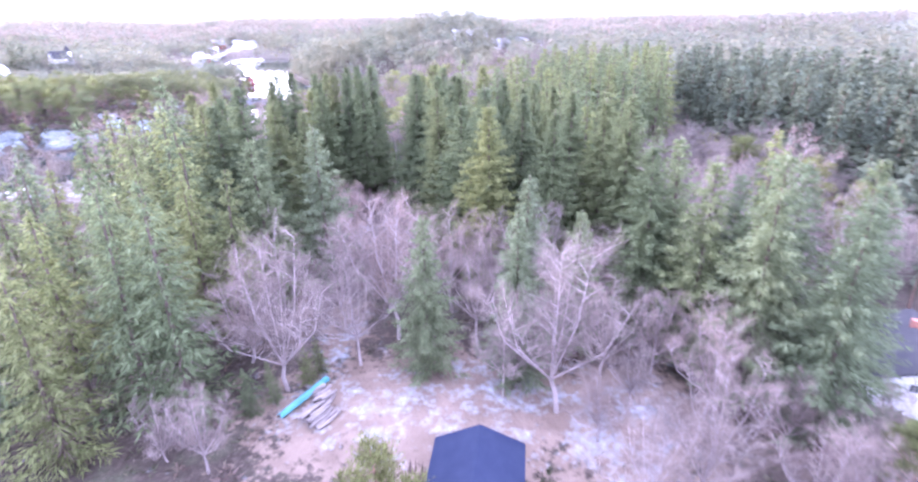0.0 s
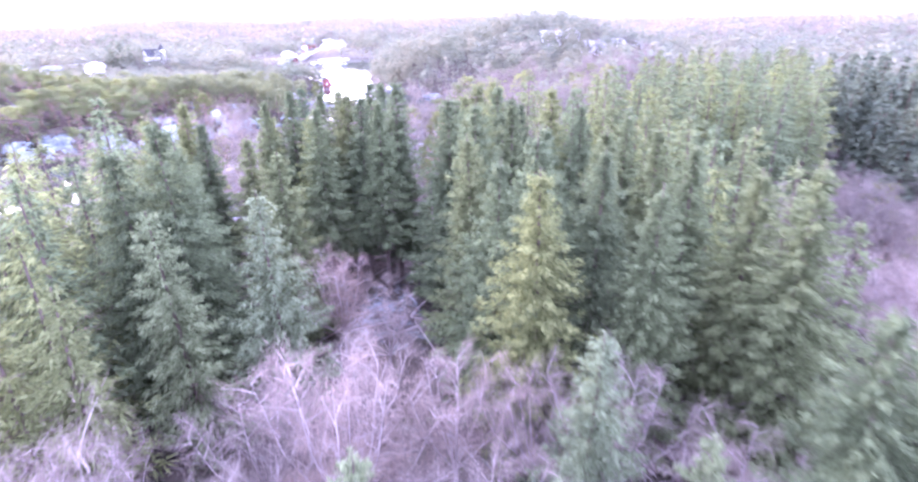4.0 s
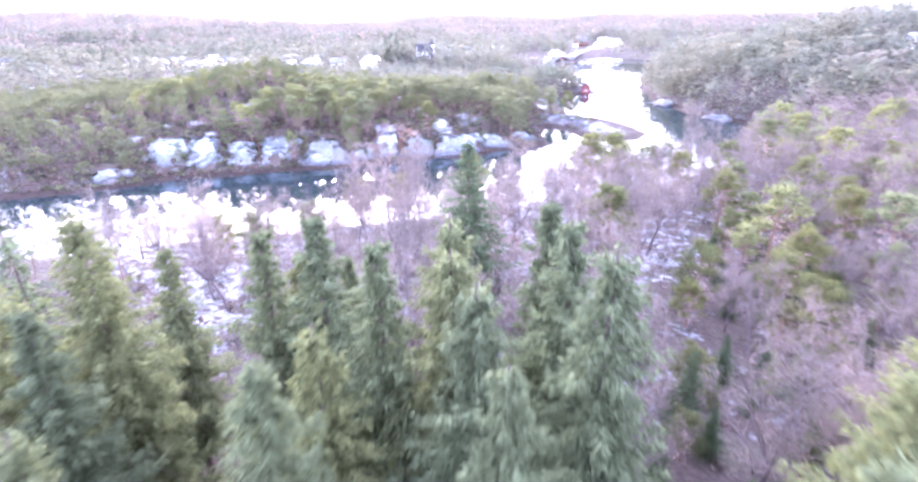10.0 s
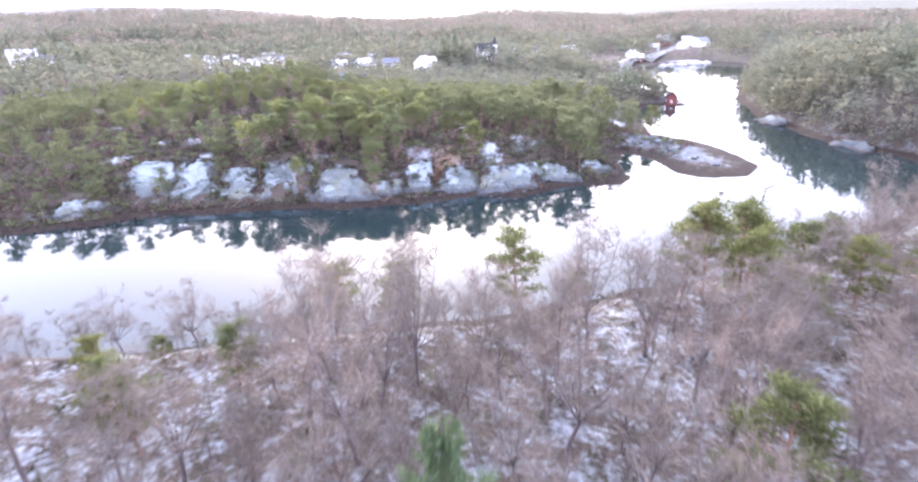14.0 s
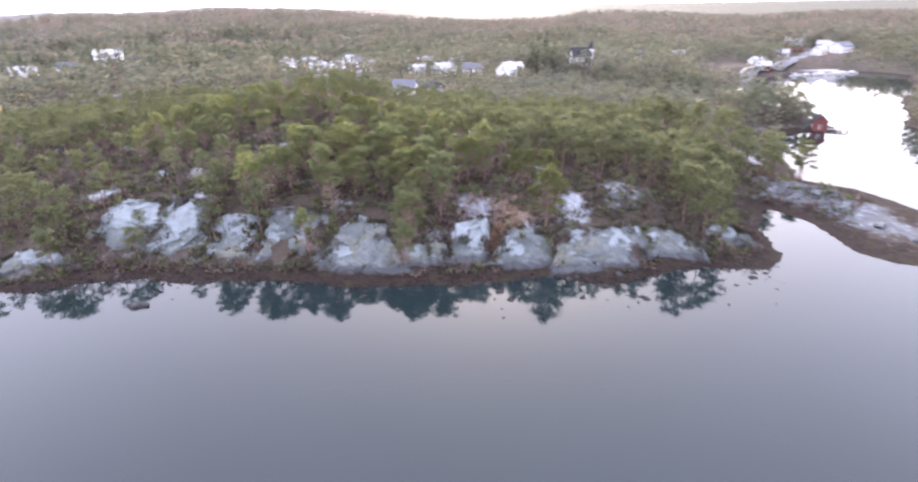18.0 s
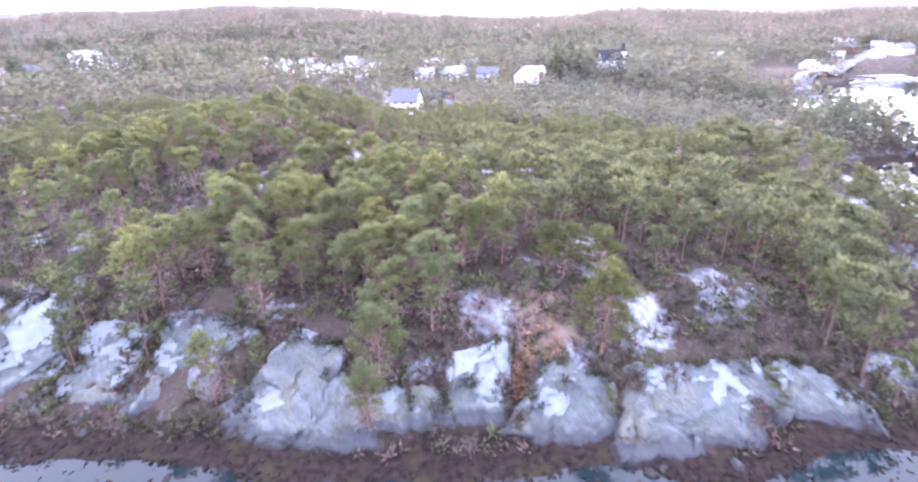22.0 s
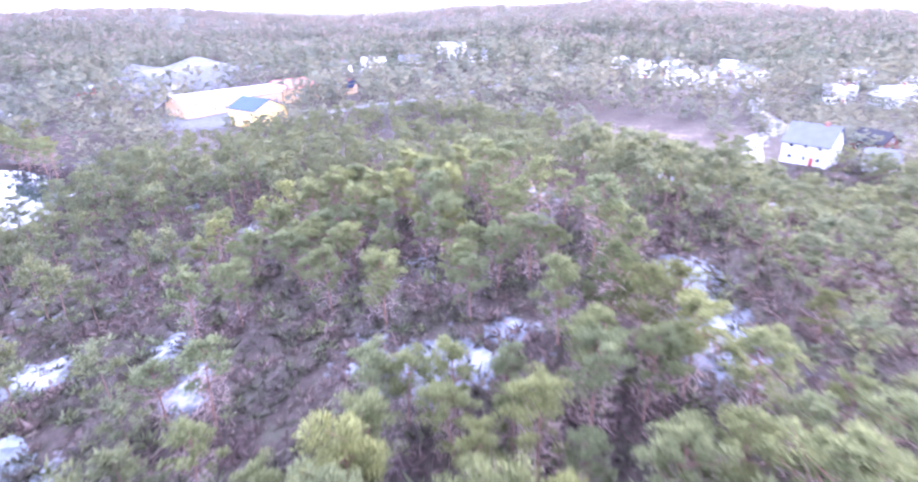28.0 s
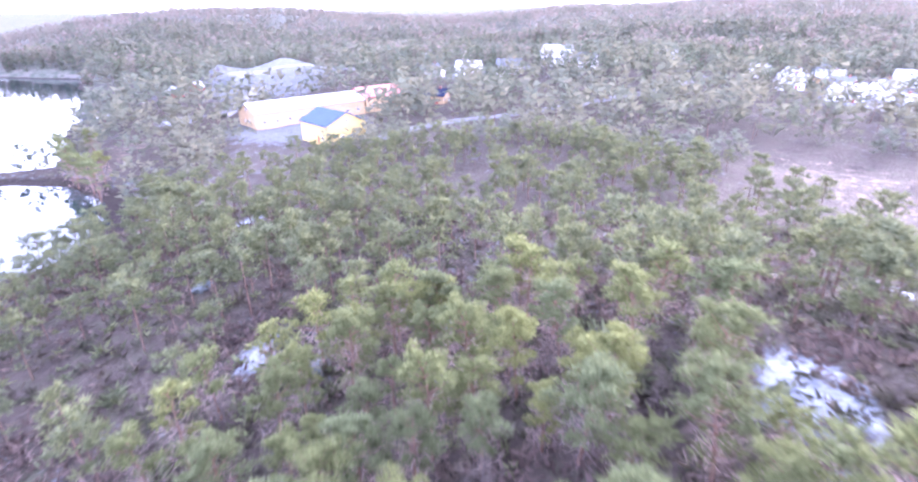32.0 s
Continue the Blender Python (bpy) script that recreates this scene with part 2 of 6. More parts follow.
def rock_material(name, snow_amount):
    m, nt, bsdf = shade(name, 0.85)
    tc = nt.nodes.new("ShaderNodeTexCoord")
    geo = nt.nodes.new("ShaderNodeNewGeometry")
    co = geo.outputs["Position"]
    bent = nt.nodes.new("ShaderNodeMapping")
    bent.inputs["Rotation"].default_value = (0.3, 0.5, radians(38))
    bent.inputs["Scale"].default_value = (0.22, 0.9, 0.5)
    nt.links.new(co, bent.inputs["Vector"])
    colour = blend(nt, ramp_noise(nt, co, 0.25, 0.3, 0.7), (0.112, 0.135, 0.139), (0.158, 0.182, 0.184))
    colour = blend(nt, calc(nt, "MULTIPLY", ramp_noise(nt, co, 0.22, 0.5, 0.68), 0.7), colour, (0.19, 0.20, 0.14))
    colour = blend(nt, calc(nt, "MULTIPLY", ramp_noise(nt, bent.outputs[0], 4.0, 0.46, 0.7, 9), 0.7), colour, (0.092, 0.094, 0.092))
    sep = nt.nodes.new("ShaderNodeSeparateXYZ")
    nt.links.new(geo.outputs["Normal"], sep.inputs[0])
    flat = calc(nt, "ADD", sep.outputs["Z"], calc(nt, "MULTIPLY", ramp_noise(nt, co, 0.5, 0.3, 0.7, 7), 0.55))
    snow = nt.nodes.new("ShaderNodeMapRange")
    snow.inputs["From Min"].default_value, snow.inputs["From Max"].default_value = 1.34 - snow_amount, 1.62 - snow_amount
    nt.links.new(flat, snow.inputs["Value"])
    colour = blend(nt, calc(nt, "MULTIPLY", snow.outputs["Result"], 0.75), colour, (0.215, 0.25, 0.265))
    # the dark band that the tide wets
    zed = nt.nodes.new("ShaderNodeSeparateXYZ")
    nt.links.new(co, zed.inputs[0])
    edge = calc(nt, "ADD", zed.outputs["Z"], calc(nt, "MULTIPLY", ramp_noise(nt, co, 0.8, 0.3, 0.7), -0.5))
    for low, high, tone in ((0.85, 1.25, (0.07, 0.078, 0.085)), (0.1, 0.45, (0.03, 0.024, 0.022))):
        wet = nt.nodes.new("ShaderNodeMapRange")
        wet.inputs["From Min"].default_value, wet.inputs["From Max"].default_value = low, high
        nt.links.new(edge, wet.inputs["Value"])
        colour = blend(nt, wet.outputs["Result"], tone, colour)
    seam = ramp_noise(nt, bent.outputs[0], 0.55, 0.0, 1.0, 5)
    line = nt.nodes.new("ShaderNodeMapRange")
    line.inputs["From Max"].default_value = 0.018
    nt.links.new(calc(nt, "ABSOLUTE", calc(nt, "SUBTRACT", seam, 0.5), 0.0), line.inputs["Value"])
    colour = blend(nt, calc(nt, "MULTIPLY", calc(nt, "SUBTRACT", 1.0, line.outputs["Result"]), 0.18), colour, (0.10, 0.095, 0.10))
    nt.links.new(colour, bsdf.inputs["Base Color"])
    bump(nt, bsdf, calc(nt, "ADD", ramp_noise(nt, co, 1.3, 0.2, 0.8, 10), calc(nt, "ADD", calc(nt, "MULTIPLY", line.outputs["Result"], 0.3), calc(nt, "MULTIPLY", ramp_noise(nt, bent.outputs[0], 9.0, 0.25, 0.75, 7), 0.8))), 1.0, 0.3)
    return m


SNOW_SHEET = surface("crusted_snow", (0.225, 0.262, 0.278), (0.165, 0.195, 0.207), 0.8, 0.8, 5, 0.6, 0.04, dirt=0.5)
ROCK = rock_material("granite_with_snow", 0.16)
ROCK_BARE = rock_material("bare_granite", 0.1)


def ground_material():
    m, nt, bsdf = shade("heath_ground", 0.9)
    bsdf.inputs["Specular IOR Level"].default_value = 0.12
    geo = nt.nodes.new("ShaderNodeNewGeometry")
    co = geo.outputs["Position"]
    att = nt.nodes.new("ShaderNodeAttribute")
    att.attribute_name = "cover"
    sep = nt.nodes.new("ShaderNodeSeparateColor")
    nt.links.new(att.outputs["Color"], sep.inputs[0])
    base = blend(nt, ramp_noise(nt, co, 0.15, 0.3, 0.7), (0.036, 0.029, 0.024), (0.062, 0.05, 0.041))
    base = blend(nt, ramp_noise(nt, co, 0.4, 0.5, 0.7, 6), base, (0.06, 0.06, 0.04))
    base = blend(nt, ramp_noise(nt, co, 2.2, 0.45, 0.75, 8), base, (0.085, 0.068, 0.056))

    tree_tone = blend(nt, ramp_noise(nt, co, 0.06, 0.35, 0.65, 6), (0.085, 0.09, 0.068), (0.125, 0.112, 0.095))
    tree_tone = blend(nt, ramp_noise(nt, co, 0.2, 0.45, 0.6, 3), tree_tone, (0.055, 0.065, 0.045))
    base = blend(nt, att.outputs["Alpha"], base, tree_tone)

    def cover(channel, scale, soft):
        n = calc(nt, "ADD", calc(nt, "MULTIPLY", ramp_noise(nt, co, scale, 0.32, 0.68, 8), 0.6), calc(nt, "MULTIPLY", ramp_noise(nt, co, scale * 3.3, 0.35, 0.65, 5), 0.4))
        s = calc(nt, "ADD", calc(nt, "MULTIPLY", channel, 1.15), calc(nt, "ADD", n, -1.08))
        return calc(nt, "MULTIPLY", s, soft, True)

    base = blend(nt, cover(sep.outputs[2], 0.5, 4), base, blend(nt, ramp_noise(nt, co, 0.3, 0.3, 0.7), (0.195, 0.15, 0.118), (0.125, 0.094, 0.073)))
    stone = blend(nt, ramp_noise(nt, co, 0.7, 0.3, 0.7, 7), (0.075, 0.08, 0.087), (0.122, 0.128, 0.136))
    base = blend(nt, cover(sep.outputs[1], 0.35, 6), base, stone)
    base = blend(nt, cover(sep.outputs[0], 0.45, 1.9), base, blend(nt, ramp_noise(nt, co, 1.2, 0.35, 0.7, 6), (0.295, 0.318, 0.345), (0.18, 0.19, 0.203)))
    zed = nt.nodes.new("ShaderNodeSeparateXYZ")
    nt.links.new(co, zed.inputs[0])
    edge = calc(nt, "ADD", zed.outputs["Z"], calc(nt, "MULTIPLY", ramp_noise(nt, co, 0.7, 0.3, 0.7, 6), -0.55))
    wet = nt.nodes.new("ShaderNodeMapRange")
    wet.inputs["From Min"].default_value, wet.inputs["From Max"].default_value = 0.15, 0.45
    nt.links.new(edge, wet.inputs["Value"])
    weed = blend(nt, ramp_noise(nt, co, 1.5, 0.35, 0.65, 8), (0.012, 0.009, 0.008), (0.034, 0.024, 0.02))
    weed = blend(nt, calc(nt, "MULTIPLY", ramp_noise(nt, co, 0.35, 0.5, 0.66, 5), 0.7), weed, (0.034, 0.031, 0.017))
    base = blend(nt, wet.outputs["Result"], weed, base)
    nt.links.new(base, bsdf.inputs["Base Color"])
    bump(nt, bsdf, ramp_noise(nt, co, 1.3, 0.2, 0.8, 9), 0.8, 0.3)
    return m


GROUND = ground_material()


def water_material():
    m, nt, bsdf = shade("still_water", 0.04)
    geo = nt.nodes.new("ShaderNodeNewGeometry")
    co = geo.outputs["Position"]
    colour = blend(nt, ramp_noise(nt, co, 0.02, 0.35, 0.65), (0.009, 0.0165, 0.0185), (0.012, 0.0215, 0.0235))
    nt.links.new(colour, bsdf.inputs["Base Color"])
    bsdf.inputs["IOR"].default_value = 1.4
    bump(nt, bsdf, ramp_noise(nt, co, 0.35, 0.3, 0.7, 3), 0.05, 0.05)
    return m


WATER = water_material()
WHITE = surface("white_boards", (0.78, 0.78, 0.77), (0.70, 0.70, 0.68), 0.6, 0.6, 12, 0.2)
YELLOW = surface("yellow_boards", (0.74, 0.56, 0.20), (0.66, 0.48, 0.17), 0.6, 0.6, 12, 0.2)
OCHRE = surface("ochre_boards", (0.62, 0.43, 0.24), (0.52, 0.36, 0.2), 0.6, 0.6, 12, 0.2)
RED = surface("red_boards", (0.40, 0.07, 0.055), (0.30, 0.05, 0.045), 0.6, 0.7, 12, 0.2)
DARK_RED = surface("weathered_red_boards", (0.20, 0.06, 0.05), (0.15, 0.05, 0.045), 0.6, 0.8, 12, 0.2)
GREY = surface("grey_boards", (0.33, 0.32, 0.31), (0.25, 0.24, 0.24), 0.6, 0.8, 12, 0.2)
SLATE = surface("blue_grey_roof", (0.014, 0.019, 0.042), (0.02, 0.026, 0.052), 0.8, 0.9, 8, 0.3)
BLUE_ROOF = surface("blue_metal_roof", (0.02, 0.045, 0.17), (0.03, 0.06, 0.20), 0.6, 0.75, 8, 0.2)
RED_ROOF = surface("red_metal_roof", (0.55, 0.13, 0.13), (0.62, 0.2, 0.18), 0.6, 0.5, 8, 0.2)
SNOW_ROOF = surface("snowy_roof", (0.43, 0.44, 0.465), (0.33, 0.335, 0.36), 0.5, 0.8, 6, 0.3)
TILE_ROOF = surface("dark_tile_roof", (0.035, 0.036, 0.042), (0.055, 0.054, 0.058), 0.7, 0.9, 8, 0.4)
TRIM = surface("white_trim", (0.80, 0.80, 0.80), (0.74, 0.74, 0.74), 1.0, 0.5, 20, 0.1)
CONCRETE = surface("concrete", (0.42, 0.41, 0.40), (0.34, 0.33, 0.32), 0.4, 0.9, 10, 0.3)
ROADWAY = surface("frosted_asphalt", (0.125, 0.126, 0.134), (0.175, 0.176, 0.188), 0.1, 0.8, 4, 0.2)
GREY_ROOF = surface("grey_slate_roof", (0.085, 0.093, 0.115), (0.115, 0.123, 0.145), 0.6, 0.6, 8, 0.3)
TARP = surface("teal_tarpaulin", (0.04, 0.17, 0.20), (0.08, 0.25, 0.27), 1.5, 0.4, 6, 0.5, 0.05)
LOG = surface("grey_logs", (0.25, 0.22, 0.205), (0.17, 0.145, 0.135), 1.0, 0.9, 12, 0.4, vary=0.3)
BRICK = surface("chimney_brick", (0.34, 0.16, 0.12), (0.26, 0.13, 0.10), 2.0, 0.9, 16, 0.4)
GLASS, _nt, _g = shade("window_glass", 0.08)
_g.inputs["Base Color"].default_value = (0.03, 0.035, 0.045, 1)

# ---- mesh helpers ----


def mesh_of(name, verts, faces, material, smooth=False):
    """A mesh from arrays of corners and of equal-sized faces."""
    verts, faces = np.asarray(verts, np.float32), np.asarray(faces, np.int32)
    me = bpy.data.meshes.new(name)
    me.vertices.add(len(verts))
    me.vertices.foreach_set("co", verts.ravel())
    k = faces.shape[1]
    me.loops.add(faces.size)
    me.loops.foreach_set("vertex_index", faces.ravel())
    me.polygons.add(len(faces))
    me.polygons.foreach_set("loop_start", np.arange(0, faces.size, k, dtype=np.int32))
    if smooth:
        me.polygons.foreach_set("use_smooth", np.ones(len(faces), bool))
    me.update(calc_edges=True)
    for mm in material if isinstance(material, (list, tuple)) else [material]:
        me.materials.append(mm)
    return me


def part(name, data, material, parent, label=""):
    if isinstance(data, bmesh.types.BMesh):
        me = bpy.data.meshes.new(name)
        data.normal_update()
        data.to_mesh(me)
        data.free()
        me.materials.append(material)
        data = me
    ob = new(name, data)
    if parent is not None:
        ob.parent = parent
    return tagged(ob, label)


def empty(name, m=None):
    ob = new(name)
    ob.empty_display_size = 0.5
    if m is not None:
        ob.matrix_basis = m
    return ob


def box(x0, y0, z0, x1, y1, z1, bm=None):
    bm = bm or bmesh.new()
    bmesh.ops.create_cube(bm, size=1, matrix=Matrix.Translation(((x0 + x1) / 2, (y0 + y1) / 2, (z0 + z1) / 2)) @ Matrix.Diagonal((x1 - x0, y1 - y0, z1 - z0, 1)))
    return bm


def soup(tris):
    """Corners and faces of loose triangles, an array of n x 3 x 3."""
    tris = np.asarray(tris, np.float32).reshape(-1, 3)
    return tris, np.arange(len(tris), dtype=np.int32).reshape(-1, 3)


def tube(points, radii, sides=5):
    """A tapered tube of quads along points, open at its foot and closed to a tip."""
    points, verts, faces = np.asarray(points, float), [], []
    n = len(points)
    for i in range(n):
        d = points[min(i + 1, n - 1)] - points[max(i - 1, 0)]
        d /= np.linalg.norm(d) + 1e-9
        u = np.cross(d, (0.3, 1, 0.1))
        u /= np.linalg.norm(u) + 1e-9
        v = np.cross(d, u)
        for s in range(sides):
            c = 2 * math.pi * s / sides
            verts.append(points[i] + radii[i] * (u * math.cos(c) + v * math.sin(c)))
    for i in range(n - 1):
        for s in range(sides):
            a0, b0 = i * sides + s, i * sides + (s + 1) % sides
            faces.append((a0, b0, b0 + sides, a0 + sides))
    return np.array(verts), np.array(faces)


def joined(pieces):
    verts, faces, base = [], [], 0
    for v, f in pieces:
        verts.append(v)
        faces.append(np.asarray(f) + base)
        base += len(v)
    return np.concatenate(verts), np.concatenate(faces)


def tufts(rng, centres, ways, length, width):
    """Loose pointed slivers at the centres, along the ways."""
    n = len(centres)
    ways = ways / (np.linalg.norm(ways, axis=1, keepdims=True) + 1e-9)
    side = np.cross(ways, rng.normal(size=(n, 3)))
    side /= np.linalg.norm(side, axis=1, keepdims=True) + 1e-9
    l = (length * rng.uniform(0.6, 1.4, n))[:, None]
    w = (width * rng.uniform(0.6, 1.4, n))[:, None]
    return np.stack([centres - side * w / 2, centres + side * w / 2, centres + ways * l], 1)


# ---- lie of the land ----


def lattice(ix, iy, seed):
    h = (ix.astype(np.int64) * 374761393 + iy.astype(np.int64) * 668265263 + seed * 1442695041) & 0x7FFFFFFF
    h = (h ^ (h >> 13)) * 1274126177 & 0x7FFFFFFF
    return ((h ^ (h >> 16)) & 0xFFFF) / 65535.0


def rough_noise(x, y, size, seed=0, octaves=3):
    x, y = np.asarray(x, float), np.asarray(y, float)
    total, amp, norm = 0.0, 1.0, 0.0
    for o in range(octaves):
        u, v = x / size * 2**o, y / size * 2**o
        iu, iv = np.floor(u), np.floor(v)
        fu, fv = u - iu, v - iv
        fu, fv = fu * fu * (3 - 2 * fu), fv * fv * (3 - 2 * fv)
        c = lambda a0, b0: lattice(iu + a0, iv + b0, seed + o)  # noqa: E731
        total = total + amp * ((c(0, 0) * (1 - fu) + c(1, 0) * fu) * (1 - fv) + (c(0, 1) * (1 - fu) + c(1, 1) * fu) * fv)
        norm += amp
        amp *= 0.5
    return total / norm


NEAR_SHORE = [(-260, -90), (-190, -20), (-150, 60), (-125, 104), (-104, 131), (-91, 146), (-80, 159), (-69, 176), (-58, 196), (-48, 216), (-41, 240), (-36, 262), (-30, 284), (-33, 302)]
EAST_SHORE = [(-45, 312), (-58, 318), (-71, 327), (-82, 339), (-92, 348), (-104, 372), (-117, 397), (-126, 425), (-134, 445), (-150, 526), (-168, 572)]
HARBOUR = [(-190, 582), (-212, 566), (-222, 540), (-205, 512), (-212, 490), (-240, 474), (-212, 440), (-187, 420), (-165, 408), (-146, 392), (-126, 366), (-136, 350), (-138, 338), (-124, 317), (-112, 297)]
HEADLAND = [(-99, 297), (-89, 293), (-79, 286.5), (-72, 277), (-69, 265), (-76, 256.5), (-86, 257), (-96, 264), (-105, 267), (-100, 256), (-92, 246)]
ISLAND_SHORE = [(-91, 238), (-97, 230), (-101, 221), (-104, 213), (-111, 207.5), (-116.5, 199), (-124, 187.5), (-138, 173), (-146, 163), (-153, 155.5), (-158, 147), (-160, 139), (-172, 120), (-190, 103), (-215, 94)]
COVE = [(-236, 98), (-251, 106), (-268, 100), (-284, 84), (-292, 66), (-288, 46), (-282, 5), (-275, -90)]
STRAIT = NEAR_SHORE + EAST_SHORE + HARBOUR + HEADLAND + ISLAND_SHORE + COVE
WEST_WATER = [(-300, -90), (-303, 10), (-302, 38), (-309, 48), (-328, 33), (-346, 16), (-366, 2), (-386, -8), (-402, 4), (-425, -8), (-442, -40), (-470, -92), (-540, -150), (-560, -300), (-330, -300)]


def land(x, y):
    """Metres from the water's edge, positive on land."""
    x, y = np.asarray(x, float), np.asarray(y, float)
    best, inside = np.full(x.shape, 1e9), np.zeros(x.shape, bool)
    for poly in (STRAIT, WEST_WATER):
        within = np.zeros(x.shape, bool)
        for (ax, ay), (bx, by) in zip(poly, poly[1:] + poly[:1]):
            dx, dy = bx - ax, by - ay
            k = np.clip(((x - ax) * dx + (y - ay) * dy) / (dx * dx + dy * dy), 0, 1)
            best = np.minimum(best, np.hypot(x - ax - k * dx, y - ay - k * dy))
            if dy:
                within ^= ((ay > y) != (by > y)) & (x < dx * (y - ay) / dy + ax)
        inside |= within
    return np.where(inside, -best, best) + (rough_noise(x, y, 9, 5) - 0.5) * 5


def hump(x, y, cx, cy, rx, ry):
    return np.exp(-(((x - cx) / rx) ** 2) - ((y - cy) / ry) ** 2)


def ease(v):
    v = np.clip(v, 0, 1)
    return v * v * (3 - 2 * v)


RIDGE_AT = [-180, -60, -31, -20, -10, 1, 8, 15, 19, 24, 28, 32, 37, 40, 43, 48, 52, 59, 67, 75, 82, 89, 93, 100, 104, 108, 112, 115, 123, 128, 132, 138, 150, 180]
RIDGE_UP = [-0.9, -0.9, -0.6, -1.0, -0.5, -0.3, -0.25, -0.2, -0.2, -0.45, -0.3, -0.05, 0.15, 0.1, -0.3, -0.4, -0.4, 0.1, 0.8, 1.0, 0.6, 0.7, 0.25, 0.0, 0.1, 0.25, 0.65, 0.95, 0.95, 0.4, -0.25, -1.1, -1.0, -0.9]


def height(x, y):
    x, y = np.asarray(x, float), np.asarray(y, float)
    away = land(x, y)
    g = 5.2 + 1.6 * (rough_noise(x, y, 45, 1) - 0.5) + 1.2 * (rough_noise(x, y, 14, 2) - 0.5)
    g = g + 7.5 * hump(x, y, -184, 217, 40, 36) + 5.0 * hump(x, y, -215, 190, 50, 45) + 3.0 * hump(x, y, -320, 180, 45, 40)
    g = g + 3.6 * hump(x, y, -132, 232, 24, 20) + 4.0 * hump(x, y, -210, 215, 30, 24) + 3.0 * hump(x, y, -244, 150, 24, 22)
    g = g + 22 * hump(x, y, -8, 425, 72, 85) + 8 * hump(x, y, 60, 260, 50, 60)
    g = g + 7 * hump(x, y, -480, 200, 70, 60) + 9 * hump(x, y, -452, 52, 60, 46) + 6 * hump(x, y, -436, 26, 9, 8) + 5 * hump(x, y, -424, 52, 7, 9) + 5 * hump(x, y, -446, 66, 10, 7) + 7 * hump(x, y, -470, 40, 12, 12) + 5 * hump(x, y, -462, 88, 9, 9) + 6 * hump(x, y, -300, 420, 50, 40)
    r = np.hypot(x + 110, y - 190)
    g = g + 9 * ease((r - 330) / 400) * rough_noise(x, y, 160, 3)
    yaw = np.degrees(np.arctan2(-(x + 110), y - 190))
    top = 39 + 1000 * np.tan(np.radians(np.interp(yaw, RIDGE_AT, RIDGE_UP) - 0.3))
    spurs = r + 260 * (rough_noise(x, y, 240, 8, 2) - 0.5)
    hill = ease((spurs - 440) / 540)
    g = g + 34 * (rough_noise(x, y, 150, 17, 2) - 0.5) * 4 * hill * (1 - hill) * ease((r - 420) / 120)
    g = g * (1 - hill) + (top - 9 + 6 * (rough_noise(x, y, 130, 7) - 0.5)) * hill
    g = g * (1 - ease((r - 1250) / 700)) + 4.0 * ease((r - 1250) / 700)
    spit = hump(x, y, -88, 272, 26, 13)
    g = g * (1 - 0.62 * np.clip(spit * 1.4, 0, 1))
    steep = ease((x - 0.52 * y + 182) / 20)  # the eastern side
    bank = (0.07 + 0.13 * steep) * np.clip(away, 0, 5) + (g - 0.35) * ease((away - 4.5 + 3 * steep) / (16.5 - 6 * steep))
    bank = bank + 0.35 * (rough_noise(x, y, 4, 9) - 0.5) * ease(away / 3)
    return np.where(away > 0, np.maximum(bank, 0.02 * away), np.maximum(-4.0, 0.16 * away))


def at(x, y):
    return float(height(np.array([x]), np.array([y]))[0])


def graded(lo, hi, step, reach):
    core = list(np.arange(lo, hi + step / 2, step))
    out, d = [], step
    edge = hi
    while edge < reach:
        d *= 1.13
        edge += d
        out.append(edge)
    back, d, edge = [], step, lo
    while edge > -reach:
        d *= 1.13
        edge -= d
        back.append(edge)
    return np.array(back[::-1] + core + out)


def on_patch(x, y, patches):
    best = np.zeros(np.shape(x))
    for cx, cy, rx, ry in patches:
        best = np.maximum(best, np.clip(1.5 - np.hypot((x - cx) / rx, (y - cy) / ry) * 0.96, 0, 1))
    return best


# patches of bare rock with snow on them, and of open gravel: middle and half-widths
SNOW_ON_ROCK = [(-204, 205, 3.5, 3.2), (-207, 205.5, 4.5, 2.6), (-214.8, 164, 3.6, 1.8), (-250, 199.3, 2.6, 1.6), (-220.5, 181, 2.6, 1.5), (-254, 141.5, 3.2, 2), (-235.5, 229.5, 5, 2.6), (-251, 238, 4.5, 2.2), (-176.3, 193.4, 3.4, 5), (-179.2, 199, 1.8, 2), (-185, 216.4, 2.6, 3.4), (-176.8, 214.6, 5, 4.2), (-229.8, 250.6, 4, 2), (-243.4, 247.7, 3, 2), (-232, 233.5, 3, 1.8)]
